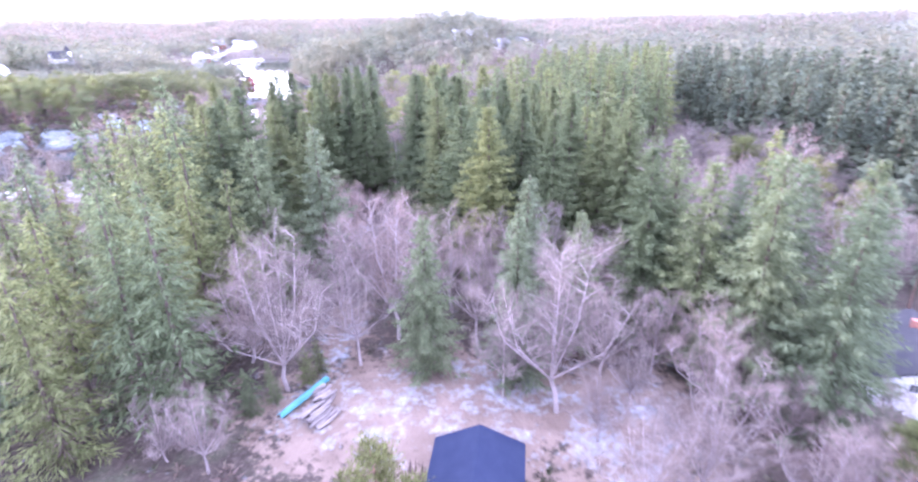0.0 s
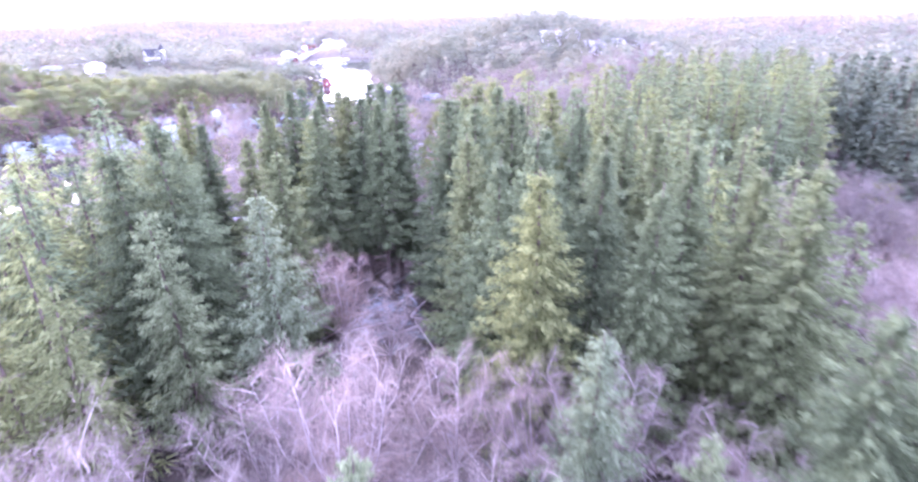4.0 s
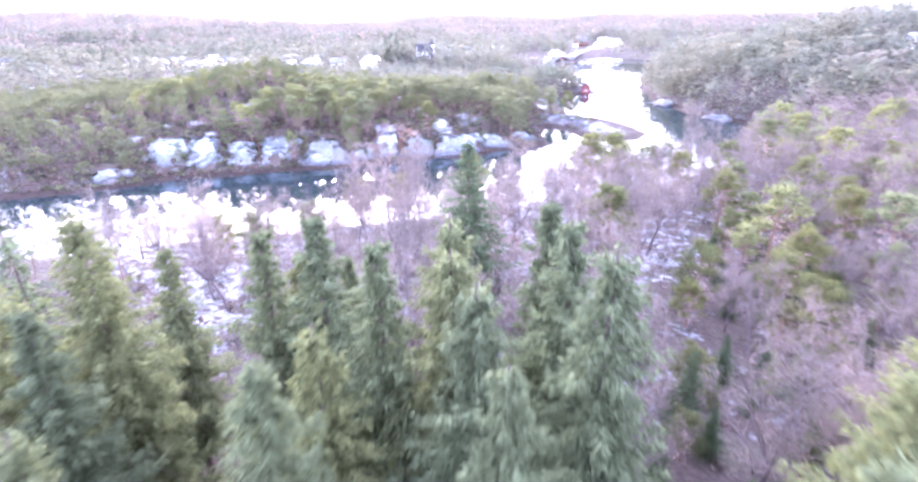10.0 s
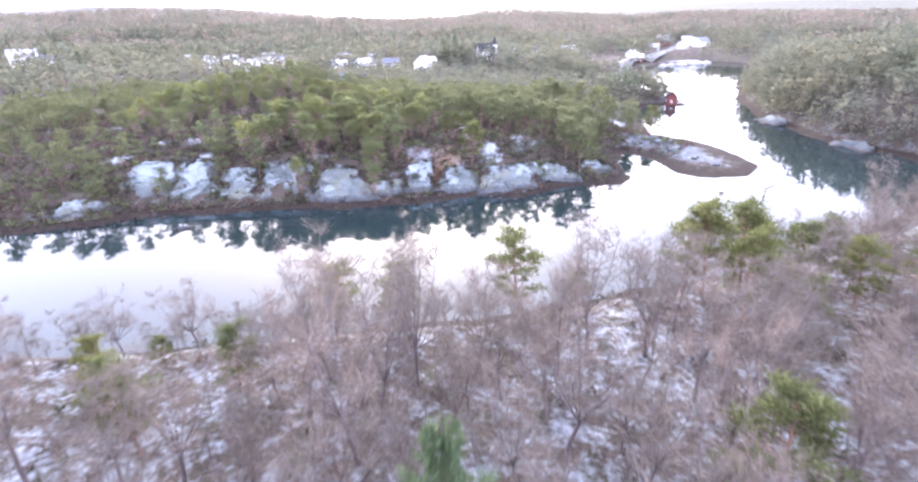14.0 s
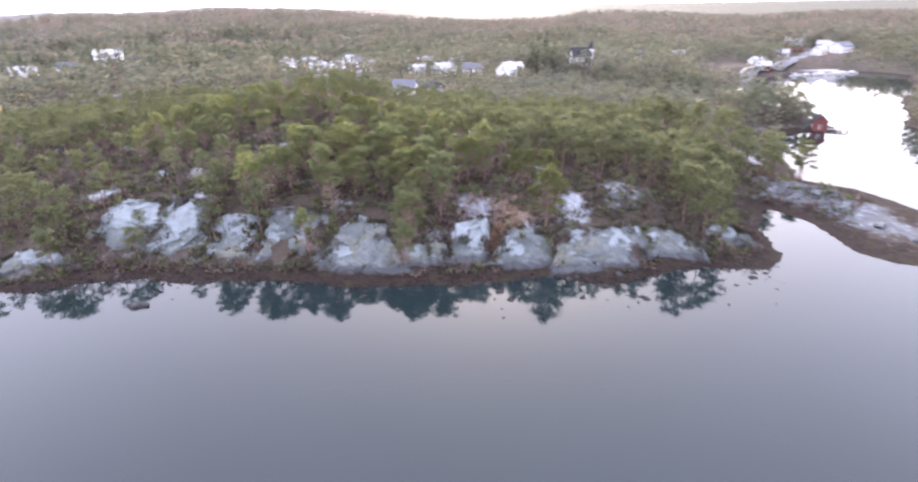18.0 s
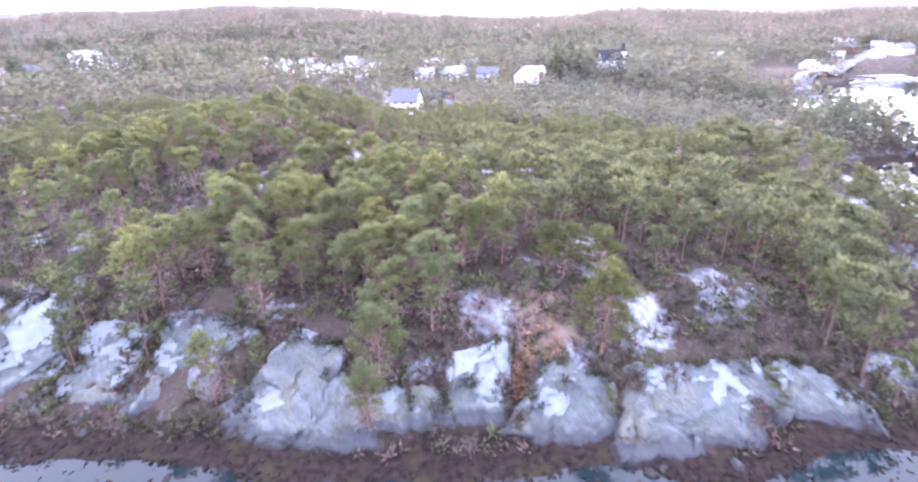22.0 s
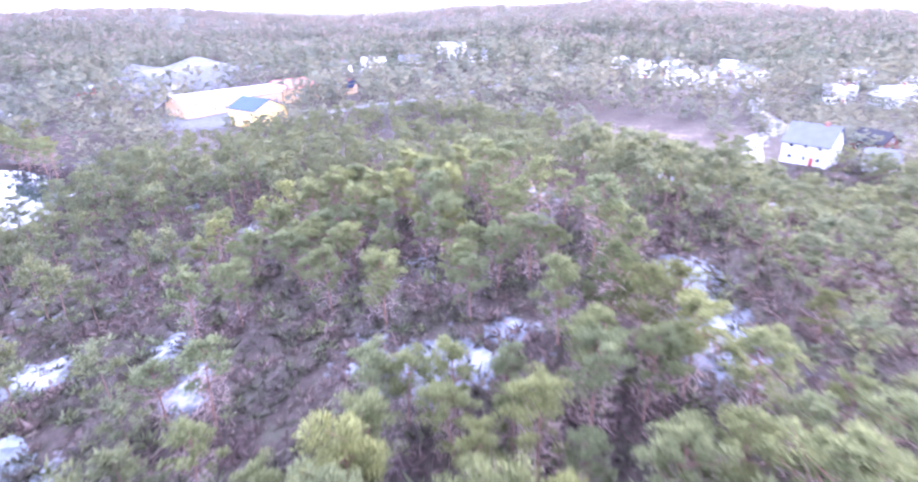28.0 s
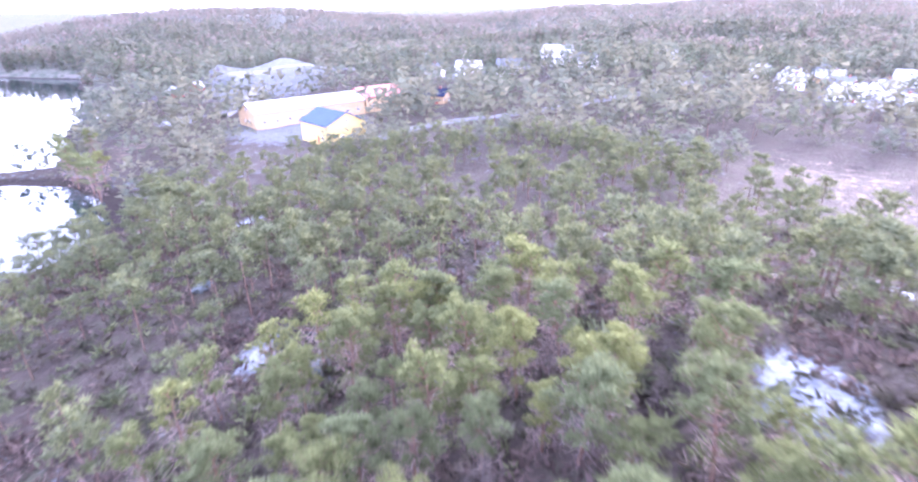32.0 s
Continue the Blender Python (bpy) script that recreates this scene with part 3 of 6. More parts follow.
SNOW_MORE = [(-168.2, 237.8, 2.4, 3.6), (-165.8, 247.8, 2.4, 3), (-163.2, 256, 2.4, 3), (-184, 154, 3, 3.6), (-180.4, 171.9, 2.6, 1.8), (-186, 166.6, 2.8, 1.8), (-135.1, 228.2, 1.8, 2.2), (-132, 226.4, 1.2, 1.6), (-128.7, 224, 2.2, 2), (-135.8, 219.2, 1.3, 1.3), (-157.3, 243.9, 1.6, 1.8), (-173, 262, 2.4, 2.4), (-172.6, 251, 2, 2), (-153.2, 240.6, 1.5, 1.8), (-177.5, 171.8, 2, 2.4), (-168, 163, 4.5, 3.5), (-168, 170, 1.8, 1.8), (-126.6, 262.8, 2, 2.6), (-173.8, 192.6, 1.6, 1.6), (-121, 223, 3, 2.6), (-126, 304, 5, 8), (-136.5, 324, 4, 5), (-197, 204, 2, 1.6), (-158.9, 187.5, 1.4, 1.2), (-132.5, 209.5, 4, 2.6), (-120, 235, 2.2, 3.4)]
BARE_ROCK = [(-86, 275, 15, 9), (-97, 284, 10, 9), (-104, 281, 9, 8), (-112, 300, 6, 8)]
LEDGES = [(-116.3, 233.5, 3.0, 6.0), (-119.3, 222, 2.8, 3.6), (-132, 199.8, 1.6, 2), (-147.5, 189, 1.8, 2.6), (-121.5, 214, 2, 2)]
FIELDS = [(-409, 310, 30, 22), (-444, 330, 28, 15), (-398, 384, 22, 9), (-500, 176, 22, 10), (-600, 205, 16, 10), (-330, 488, 30, 10), (-480, 262, 30, 8), (-352, 60, 12, 8), (-480, 150, 22, 30)]
THIN_SNOW = [(-452, 50, 44, 30), (-415, 62, 32, 24), (-345, 108, 26, 22), (-240, 520, 26, 34), (-226, 604, 22, 46), (-248, 655, 28, 22)]  # quarry and harbour yard
YARD = [(-2, 43, 19, 9), (15, 40, 9, 10), (-14, 55, 3, 8)]
GRIT = [(-2, 42, 20, 11), (15, 41, 9, 10), (-14, 57, 3, 8), (-126, 208, 3, 3), (-128, 214, 6, 4)]

xs, ys = graded(-300, 66, 1.7, 4300), graded(12, 316, 1.7, 4300)
gx, gy = np.meshgrid(xs, ys)
gz = height(gx, gy)
nx, ny = len(xs), len(ys)
ids = np.arange(nx * ny).reshape(ny, nx)
quads = np.stack([ids[:-1, :-1], ids[:-1, 1:], ids[1:, 1:], ids[1:, :-1]], -1).reshape(-1, 4)
ground_mesh = mesh_of("ground", np.stack([gx, gy, gz], -1).reshape(-1, 3), quads, GROUND, True)
away = land(gx, gy)
near_side = ease((gx - 0.52 * gy + 182) / 20)  # the bank that the flight starts from
birch_ground = near_side * ease((gy - np.where(gx < -45, 98, 105)) / 18) * ease((300 - gy) / 60) * ease((60 - gx) / 60)
speckle = rough_noise(gx, gy, 11, 21)
snow = np.maximum(on_patch(gx, gy, SNOW_ON_ROCK + SNOW_MORE) * 0.95, np.maximum(on_patch(gx, gy, FIELDS) * 0.8, on_patch(gx, gy, LEDGES) * 0.85))
snow = np.maximum(snow, np.maximum(on_patch(gx, gy, THIN_SNOW[:3]) * 0.17, on_patch(gx, gy, THIN_SNOW[3:]) * 0.2))
snow = np.maximum(snow, on_patch(gx, gy, BARE_ROCK) * 0.5)
snow = np.maximum(snow, birch_ground * (0.52 - 0.24 * ease((gx + 34) / 20) + 0.5 * (speckle - 0.45)))
snow = np.maximum(snow, (np.hypot(gx, gy - 100) < 260) * near_side * (0.27 + 0.3 * (speckle - 0.5)))
snow = np.maximum(snow, np.maximum(on_patch(gx, gy, YARD) * 0.6, on_patch(gx, gy, [(-15, 88, 6, 9), (-26, 93, 3.5, 5), (-30, 98, 4, 5), (-36, 104, 4, 5), (-42, 110, 5, 5), (-50, 119, 7, 6), (-30, 125, 14, 12), (-70, 110, 9, 7), (-60, 116, 8, 6)]) * 0.66))
snow = np.maximum(snow, (1 - near_side) * (0.24 + 0.5 * (rough_noise(gx, gy, 22, 33) - 0.45)) * (1 - on_patch(gx, gy, [(-295, 250, 32, 16)])))
stone = np.clip(np.maximum(on_patch(gx, gy, SNOW_ON_ROCK + SNOW_MORE + BARE_ROCK + LEDGES + THIN_SNOW[:3]), (1 - near_side) * ease((15 - away) / 7) * 0.44), 0, 1)
thin_rime = on_patch(gx, gy, [(-194, 189, 7, 6), (-180, 187, 5, 4), (-204, 176, 4, 4), (-133, 209, 7, 5)])
snow = np.maximum(snow, thin_rime * 0.5)
grit = np.maximum(on_patch(gx, gy, GRIT), on_patch(gx, gy, [(-295, 250, 32, 16), (-310, 70, 25, 14)]) * 0.5)
grit = np.maximum(grit, on_patch(gx, gy, THIN_SNOW) * 0.45)
wooded = ease((np.hypot(gx + 110, gy - 190) - 330) / 200) * (1 - on_patch(gx, gy, FIELDS + THIN_SNOW))
cover = np.stack([snow, stone, grit, wooded], -1).astype(np.float32)
ground_mesh.color_attributes.new("cover", "FLOAT_COLOR", "POINT").data.foreach_set("color", cover.ravel())
tagged(new("ground", ground_mesh), "brown heath and rocky shore with patches of snow", "ground", kind="structure")
water_mesh = mesh_of("water", [(-4300, -4300, 0), (4300, -4300, 0), (4300, 4300, 0), (-4300, 4300, 0)], [(0, 1, 2, 3)], WATER)
tagged(new("water", water_mesh), "still grey-blue water of a narrow sea inlet", "water", kind="structure")

# ---- rocks of the shore ----


RIMS = []
ROCKS = []  # the line of each rock from water to top, and its half-width


def slab(corners, bulge, seed, material, label):
    """A whaleback of granite set into the bank: four corners (two at the foot, two at the top), rounded over and cracked."""
    quad = np.array(corners, float)
    for i in (2, 3):
        quad[i, 2] = max(quad[i, 2], at(quad[i, 0], quad[i, 1]) + 0.25)
    foot, top = (quad[0] + quad[1]) / 2, (quad[2] + quad[3]) / 2
    ROCKS.append((foot[0], foot[1], top[0], top[1], np.linalg.norm(quad[1] - quad[0]) * 0.34 + np.linalg.norm(quad[2] - quad[3]) * 0.2))
    n = 56
    lin = np.sign(np.linspace(-1, 1, n)) * (1 - (1 - np.abs(np.linspace(-1, 1, n))) ** 1.3)
    a1, b1 = np.meshgrid(lin, lin)
    edge = np.maximum(np.abs(a1), np.abs(b1))
    u, v = (a1 * np.sqrt(1 - 0.24 * b1 * b1) * 1.46 + 1) / 2, (b1 * np.sqrt(1 - 0.24 * a1 * a1) * 1.3 + 1) / 2
    u, v = u[..., None], v[..., None]
    p = quad[0] * (1 - u) * (1 - v) + quad[1] * u * (1 - v) + quad[2] * u * v + quad[3] * (1 - u) * v
    x, y = p[..., 0].copy(), p[..., 1].copy()
    p[..., 2] = np.maximum(p[..., 2], height(x, y) + 0.1) + 0.62 * bulge * (1 - edge**2.6) - 2.4 * np.clip((edge - 0.7) / 0.3, 0, 1) ** 2
    wide = min(2.2, 0.16 * np.linalg.norm(quad[1] - quad[0]) + 0.5)
    p[..., 0] += wide * 2 * (rough_noise(x, y, 3.2, seed * 3 + 100, 4) - 0.5)
    p[..., 1] += wide * 2 * (rough_noise(x, y, 3.2, seed * 3 + 101, 4) - 0.5)
    p[..., 2] += 0.7 * (rough_noise(x, y, 5.0, seed + 60, 3) - 0.5) + 0.4 * (rough_noise(x, y, 0.9, seed + 61, 3) - 0.5)
    # ribs and joints that run with the dip of the bedding
    across = u[..., 0] * np.linalg.norm(quad[1] - quad[0]) + 0.9 * v[..., 0]
    along = v[..., 0] * np.linalg.norm(top - foot)
    rib = rough_noise(across, along * 0.22, 1.1, seed + 63, 3)
    p[..., 2] -= 0.5 * np.abs(rib - 0.5) + 0.25 * (np.floor(5 * rough_noise(across, along * 0.3, 4.0, seed + 64, 2)) / 5 - 0.5)
    crack = np.abs(rough_noise(x + 0.5 * y, y - 0.4 * x, 6.0, seed + 62, 2) - 0.5)
    p[..., 2] -= 0.5 * np.clip(1 - crack / 0.025, 0, 1)
    # places on the rim where heather hangs over, and in the joints
    ragged = rough_noise(x, y, 1.6, seed + 65, 3)
    for a0, b0 in zip(*np.nonzero(((edge > 0.62) & (edge < 0.86) & (v[..., 0] > 0.12) & (ragged > 0.5)) | ((ragged > 0.71) & (v[..., 0] > 0.4)))):
        if p[a0, b0, 2] > 1.3 and (a0 * 7 + b0 * 3) % 5 < 2:
            RIMS.append((p[a0, b0, 0], p[a0, b0, 1], 0.35 + 0.5 * ragged[a0, b0], p[a0, b0, 2]))
    grid = np.arange(n * n).reshape(n, n)
    f = np.stack([grid[:-1, :-1], grid[:-1, 1:], grid[1:, 1:], grid[1:, :-1]], -1).reshape(-1, 4)
    rock = tagged(new("rock_outcrop", mesh_of("rock_outcrop", p.reshape(-1, 3), f, material, True)), label, "rock", "granite rocks of the shore")
    # thin sheets of snow that lie in the flatter hollows
    lie = 0.72 * rough_noise(x, y, 3.4, seed + 70, 4) + 0.28 * rough_noise(x, y, 0.7, seed + 71, 2) + 0.09 * (2 * v[..., 0] - 1) - 0.5 * np.clip(edge - 0.72, 0, 1)
    mask = (lie > (0.49 if material is ROCK else 0.62)) & (p[..., 2] > 1.5)
    cells = (mask[:-1, :-1] & mask[:-1, 1:] & mask[1:, 1:] & mask[1:, :-1]).ravel()
    if cells.sum() > 30:
        q = p.reshape(-1, 3) + np.array([0, 0, 0.05])
        part("snow_patch", mesh_of("snow_patch", q, f[cells], SNOW_SHEET, True), SNOW_SHEET, rock, "thin crisp snow lying on the rock")


GRANITE = "pale grey rounded granite rock with frost at the water's edge"
SNOWY = "pale granite slab partly covered with thin snow"
slab(((-171, 134, 0), (-166.5, 145, 0), (-170, 145, 2.5), (-174, 136, 1.8)), 0.6, 1, ROCK, SNOWY)
slab(((-170, 149, 0), (-162, 158, 0), (-171, 164, 6.2), (-176, 159, 6.5)), 0.9, 2, ROCK, SNOWY)
slab(((-162, 158, 0), (-155, 166.5, 0), (-165, 170, 5.6), (-170, 165, 6.0)), 0.8, 3, ROCK, SNOWY)
slab(((-148.5, 171, 0), (-143.5, 180, 0.2), (-148.4, 185.5, 5.6), (-155, 180, 5.7)), 1.0, 4, ROCK, SNOWY)
slab(((-137.5, 178.5, -0.2), (-126.8, 190.5, -0.2), (-137.5, 193.2, 4.8), (-143.2, 190.4, 6.3)), 1.3, 5, ROCK_BARE, GRANITE)
slab(((-130.4, 191, 0), (-125.2, 197.2, 0), (-127.3, 199.8, 3.0), (-131.6, 193.6, 3.0)), 0.7, 6, ROCK_BARE, GRANITE)
slab(((-125.2, 197.2, 0), (-122, 203.6, 0), (-128, 207.4, 6.2), (-130, 202, 5.8)), 0.7, 7, ROCK, SNOWY)
slab(((-118.8, 201.6, -0.2), (-113.8, 211.8, -0.2), (-118.6, 213.4, 4.0), (-123.4, 209.2, 5.0)), 1.4, 8, ROCK_BARE, GRANITE)
slab(((-111.2, 209.2, -0.2), (-104.8, 221.4, -0.2), (-110, 228, 4.6), (-117.5, 217.8, 4.5)), 1.5, 9, ROCK_BARE, GRANITE)
slab(((-106.6, 225, 0), (-98.5, 233, 0), (-104.5, 233.6, 3.5), (-110, 230.4, 4.5)), 0.9, 10, ROCK, SNOWY)
slab(((-102.4, 238.6, 0), (-96.4, 245, 0), (-99, 246.6, 2.4), (-104, 241.4, 2.5)), 0.6, 11, ROCK, SNOWY)
slab(((-93, 345, 0), (-84, 338, 0), (-82, 344, 2.0), (-88, 348, 2.0)), 0.7, 16, ROCK_BARE, GRANITE)
slab(((-62, 317, 0), (-52, 312, 0), (-52, 318, 1.8), (-60, 322, 1.8)), 0.7, 17, ROCK_BARE, GRANITE)
slab(((-153.5, 166.5, 0), (-149, 171.5, 0), (-155.5, 176, 4.2), (-160, 171, 4.2)), 0.5, 18, ROCK, SNOWY)


def on_rock(x, y, share=0.62):
    for ax, ay, bx, by, half in ROCKS:
        dx, dy = bx - ax, by - ay
        k = min(1, max(0, ((x - ax) * dx + (y - ay) * dy) / (dx * dx + dy * dy)))
        if math.hypot(x - ax - k * dx, y - ay - k * dy) < half * share:
            return True
    return False

# ---- trees ----


def pine_shape(seed, tall, rich=1.0, low=0.38):
    """A Scots pine: bare leaning trunk below, an uneven crown of needle clumps on crooked limbs above."""
    rng = np.random.default_rng(seed)
    lean = rng.normal(0, 0.035, 2)
    wob = rng.normal(0, 0.012, (6, 2)).cumsum(0)
    zs = np.linspace(0, tall * 0.97, 6)
    spine = np.column_stack([lean[0] * zs + wob[:, 0] * tall * 0.5, lean[1] * zs + wob[:, 1] * tall * 0.5, zs])
    thick = tall * 0.017
    wood = [tube(spine, thick * np.linspace(1.15, 0.2, 6), 6)]
    needles = []
    limbs = int(19 * rich**0.4)
    for i in range(limbs):
        k = rng.uniform(0.2, 0.35) if i < 2 else low + (0.985 - low) * (i / (limbs - 1)) ** 0.9
        foot = np.array([np.interp(k * tall, zs, spine[:, j]) for j in range(3)])
        turn = i * 2.4 + rng.normal(0, 0.5)
        reach = tall * (0.37 * (1 - k) ** 0.5 + 0.03) * rng.uniform(0.6, 1.2) * min(1, 0.62 + 1.6 * max(0, k - low))
        rise = rng.uniform(0.15, 0.85)
        way = np.array([math.cos(turn), math.sin(turn), rise])
        mid = foot + way * reach * 0.55 + rng.normal(0, 0.06, 3) * reach
        tip = foot + way * reach + np.array([0, 0, 0.14 * reach])
        if rich > 0.5:
            wood.append(tube([foot, mid, tip], [thick * 0.40, thick * 0.26, thick * 0.08], 4))
        for c, size in ((tip, 1.0), (mid * 0.45 + tip * 0.55 + rng.normal(0, 0.10, 3) * reach, 0.85), (mid + rng.normal(0, 0.12, 3) * reach, 0.55)):
            if (i < 2 and size < 0.9) or (rich < 0.05 and size < 0.9):
                continue
            rad = tall * (0.082 if low > 0.3 else 0.105) * size * rng.uniform(0.7, 1.3)
            n = max(4, int(80 * size * rich))
            d = rng.normal(size=(n, 3))
            d /= np.linalg.norm(d, axis=1, keepdims=True)
            d[:, 2] = np.abs(d[:, 2]) * 1.1 - 0.35
            spots = c + d * rad * rng.uniform(0.25, 1.0, (n, 1)) * np.array([1.08, 1.08, 0.85])
            big = 1 / rich**0.5
            needles.append(tufts(rng, spots, d + [0, 0, 0.55] + rng.normal(0, 0.45, (n, 3)), tall * 0.039 * big, tall * 0.0135 * big))
    if rich > 0.5:
        n = 420
        k = rng.uniform(0.12, 0.72, n)
        feet = np.column_stack([np.interp(k * tall, zs, spine[:, j]) for j in range(3)])
        t2 = rng.uniform(0, 6.28, n)
        out2 = np.column_stack([np.cos(t2), np.sin(t2), rng.uniform(-0.2, 0.5, n)])
        dead = tufts(rng, feet + out2 * (rng.uniform(0, 0.2, (n, 1)) * tall), out2 + rng.normal(0, 0.5, (n, 3)), tall * 0.09, tall * 0.0055)
        return joined(wood), np.concatenate(needles), dead
    return tube(spine[[0, 5]], [thick, thick * 0.25], 3), np.concatenate(needles)


def spruce_shape(seed, tall, bare=0.05, wide=0.15, rich=1.0):
    """A spruce: a straight trunk with whorls of drooping boughs that shorten to the top."""
    rng = np.random.default_rng(seed)
    zs = np.linspace(0, tall, 5)
    wood = tube(np.column_stack([0 * zs, 0 * zs, zs]), tall * 0.0125 * np.linspace(1.1, 0.12, 5), 7)
    out = []
    level, turn = bare * tall, 0.0
    step = tall * 0.034 / rich**0.4
    near = rich > 0.5
    big = 1 / rich**0.5
    while level < tall * 0.985:
        k = level / tall
        full = min(1.0, (k - bare) / 0.10 + 0.55)
        reach0 = tall * wide * (1 - k) ** 0.74 * full * rng.uniform(0.86, 1.12) + tall * 0.006
        count = max(3, int((7 if k < 0.8 else 5) * rich**0.35))
        for _ in range(count):
            turn += 2.4 + rng.normal(0, 0.3)
            reach = reach0 * rng.choice([rng.uniform(0.45, 0.8), rng.uniform(0.8, 1.25)])
            n = max(3, int((12 + 48 * reach / (tall * wide)) * rich)) if near else max(3, int((9 + 32 * reach / (tall * wide)) * rich))
            s = np.sort(rng.uniform(0.1, 1.0, n))
            fall = -0.34 * reach * s + 0.24 * reach * s**2.2 + (0.3 if k > 0.75 else 0.05) * reach * s
            way = np.array([math.cos(turn), math.sin(turn)])
            off = rng.normal(0, 0.10, n) * reach * (1.25 - s)
            spots = np.column_stack([way[0] * s * reach - way[1] * off, way[1] * s * reach + way[0] * off, level + fall + rng.normal(0, step * 0.22, n)])
            side = np.sign(off + 1e-6)
            hang = rng.choice([-0.15, -0.9], n)
            ways = np.column_stack([way[0] - way[1] * side * 0.7, way[1] + way[0] * side * 0.7, hang]) + rng.normal(0, 0.25, (n, 3))
            out.append(tufts(rng, spots, ways, tall * (0.030 if near else 0.04) * big * (0.6 + 0.6 * (1 - k)), tall * (0.0072 if near else 0.02) * big))
        level += step * rng.uniform(0.8, 1.2)
    n = 22
    spots = np.column_stack([rng.normal(0, 0.006, (n, 2)) * tall, np.linspace(0.94, 0.995, n) * tall])
    out.append(tufts(rng, spots, rng.normal(0, 0.6, (n, 3)) + [0, 0, 0.9], tall * 0.016, tall * 0.0045))
    if near:
        n = 340
        t2, up2 = rng.uniform(0, 6.28, n), rng.uniform(0.04, bare + 0.3, n) * tall
        out2 = np.column_stack([np.cos(t2), np.sin(t2), rng.uniform(-0.5, 0.1, n)])
        feet = np.column_stack([0 * up2, 0 * up2, up2]) + out2 * rng.uniform(0, 0.05, (n, 1)) * tall
        return wood, np.concatenate(out), tufts(rng, feet, out2 + rng.normal(0, 0.3, (n, 3)), tall * 0.07, tall * 0.0022)
    return tube([(0, 0, 0), (0, 0, tall * 0.9)], [tall * 0.012, tall * 0.003], 3), np.concatenate(out)


def birch_shape(seed, tall, rich=1.0, spread=0.36, forks=(0.16, 0.3)):
    """A leafless birch or alder: forked pale limbs and a haze of fine twigs."""
    rng = np.random.default_rng(seed)
    wood, twigs = [], []
    fork = tall * rng.uniform(*forks)
    base = np.array([0, 0, 0.0])
    crown = np.array([rng.normal(0, 0.03) * tall, rng.normal(0, 0.03) * tall, fork])
    wood.append(tube([base, (base + crown) / 2 + rng.normal(0, 0.008, 3) * tall, crown], tall * np.array([0.0135, 0.0115, 0.0095]), 6))
    for i in range(9):
        turn = i * 2.4 + rng.normal(0, 0.35)
        low = i > 5
        out = spread * tall * (rng.uniform(0.8, 1.1) if low else rng.uniform(0.3, 0.9)) if i else 0.03 * tall
        top = crown + np.array([math.cos(turn) * out, math.sin(turn) * out, (tall - fork) * (rng.uniform(0.35, 0.6) if low else rng.uniform(0.75, 1.0) * (1 - 0.25 * out / (spread * tall)))])
        mid = crown * 0.5 + top * 0.5 + np.array([math.cos(turn), math.sin(turn), -0.1]) * out * 0.22
        wood.append(tube([crown, mid, top], tall * np.array([0.0052, 0.003, 0.0008]), 4))
        for j in range(int(12 * rich**0.5)):
            k = 0.2 + 0.79 * j / 13 if rich > 1.0 else rng.uniform(0.25, 1)
            foot = (1 - k) ** 2 * crown + 2 * k * (1 - k) * mid + k * k * top
            t2 = rng.uniform(0, 2 * math.pi)
            l2 = tall * 0.18 * rng.uniform(0.5, 1.15) * (1.1 - 0.5 * k)
            tip = foot + np.array([math.cos(t2) * l2 * 0.85, math.sin(t2) * l2 * 0.85, l2 * rng.uniform(0.25, 0.8)])
            if rich > 0.5:
                wood.append(tube([foot, (foot + tip) / 2 + [0, 0, 0.06 * l2], tip], tall * np.array([0.0022, 0.0015, 0.0005]), 3))
            n = max(3, int(44 * rich))
            s = rng.uniform(0.15, 1.0, (n, 1))
            spots = foot + (tip - foot) * s + rng.normal(0, 0.17, (n, 3)) * l2
            ways = (tip - foot) / l2 + rng.normal(0, 0.6, (n, 3)) + [0, 0, 0.35]
            big = 1 / rich**0.6
            twigs.append(tufts(rng, spots, ways, tall * 0.055 * big**0.5, 0.025 * big))
    return joined(wood) if rich > 0.5 else tube([base, crown, crown + [0, 0, tall * 0.5]], tall * np.array([0.016, 0.012, 0.003]), 3), np.concatenate(twigs)


def tree_kind(name, shapes, needles, bark, label, group):
    """Tree things, one of each shape, to be set out by plant()."""
    made = []
    for wood, tris, *dead in shapes:
        root = empty(name)
        tagged(root, label, "tree", group)
        part("trunk", mesh_of("trunk", *wood, bark, True), bark, root)
        part("crown", mesh_of("crown", *soup(tris), needles), needles, root)
        if dead:
            dry = DEAD_BOUGH if "spruce" in name else DEAD_TWIG
            tagged(part("dead_wood", mesh_of("dead_wood", *soup(dead[0]), dry), dry, root), kind="stuff")
        made.append([root, False])
    return made


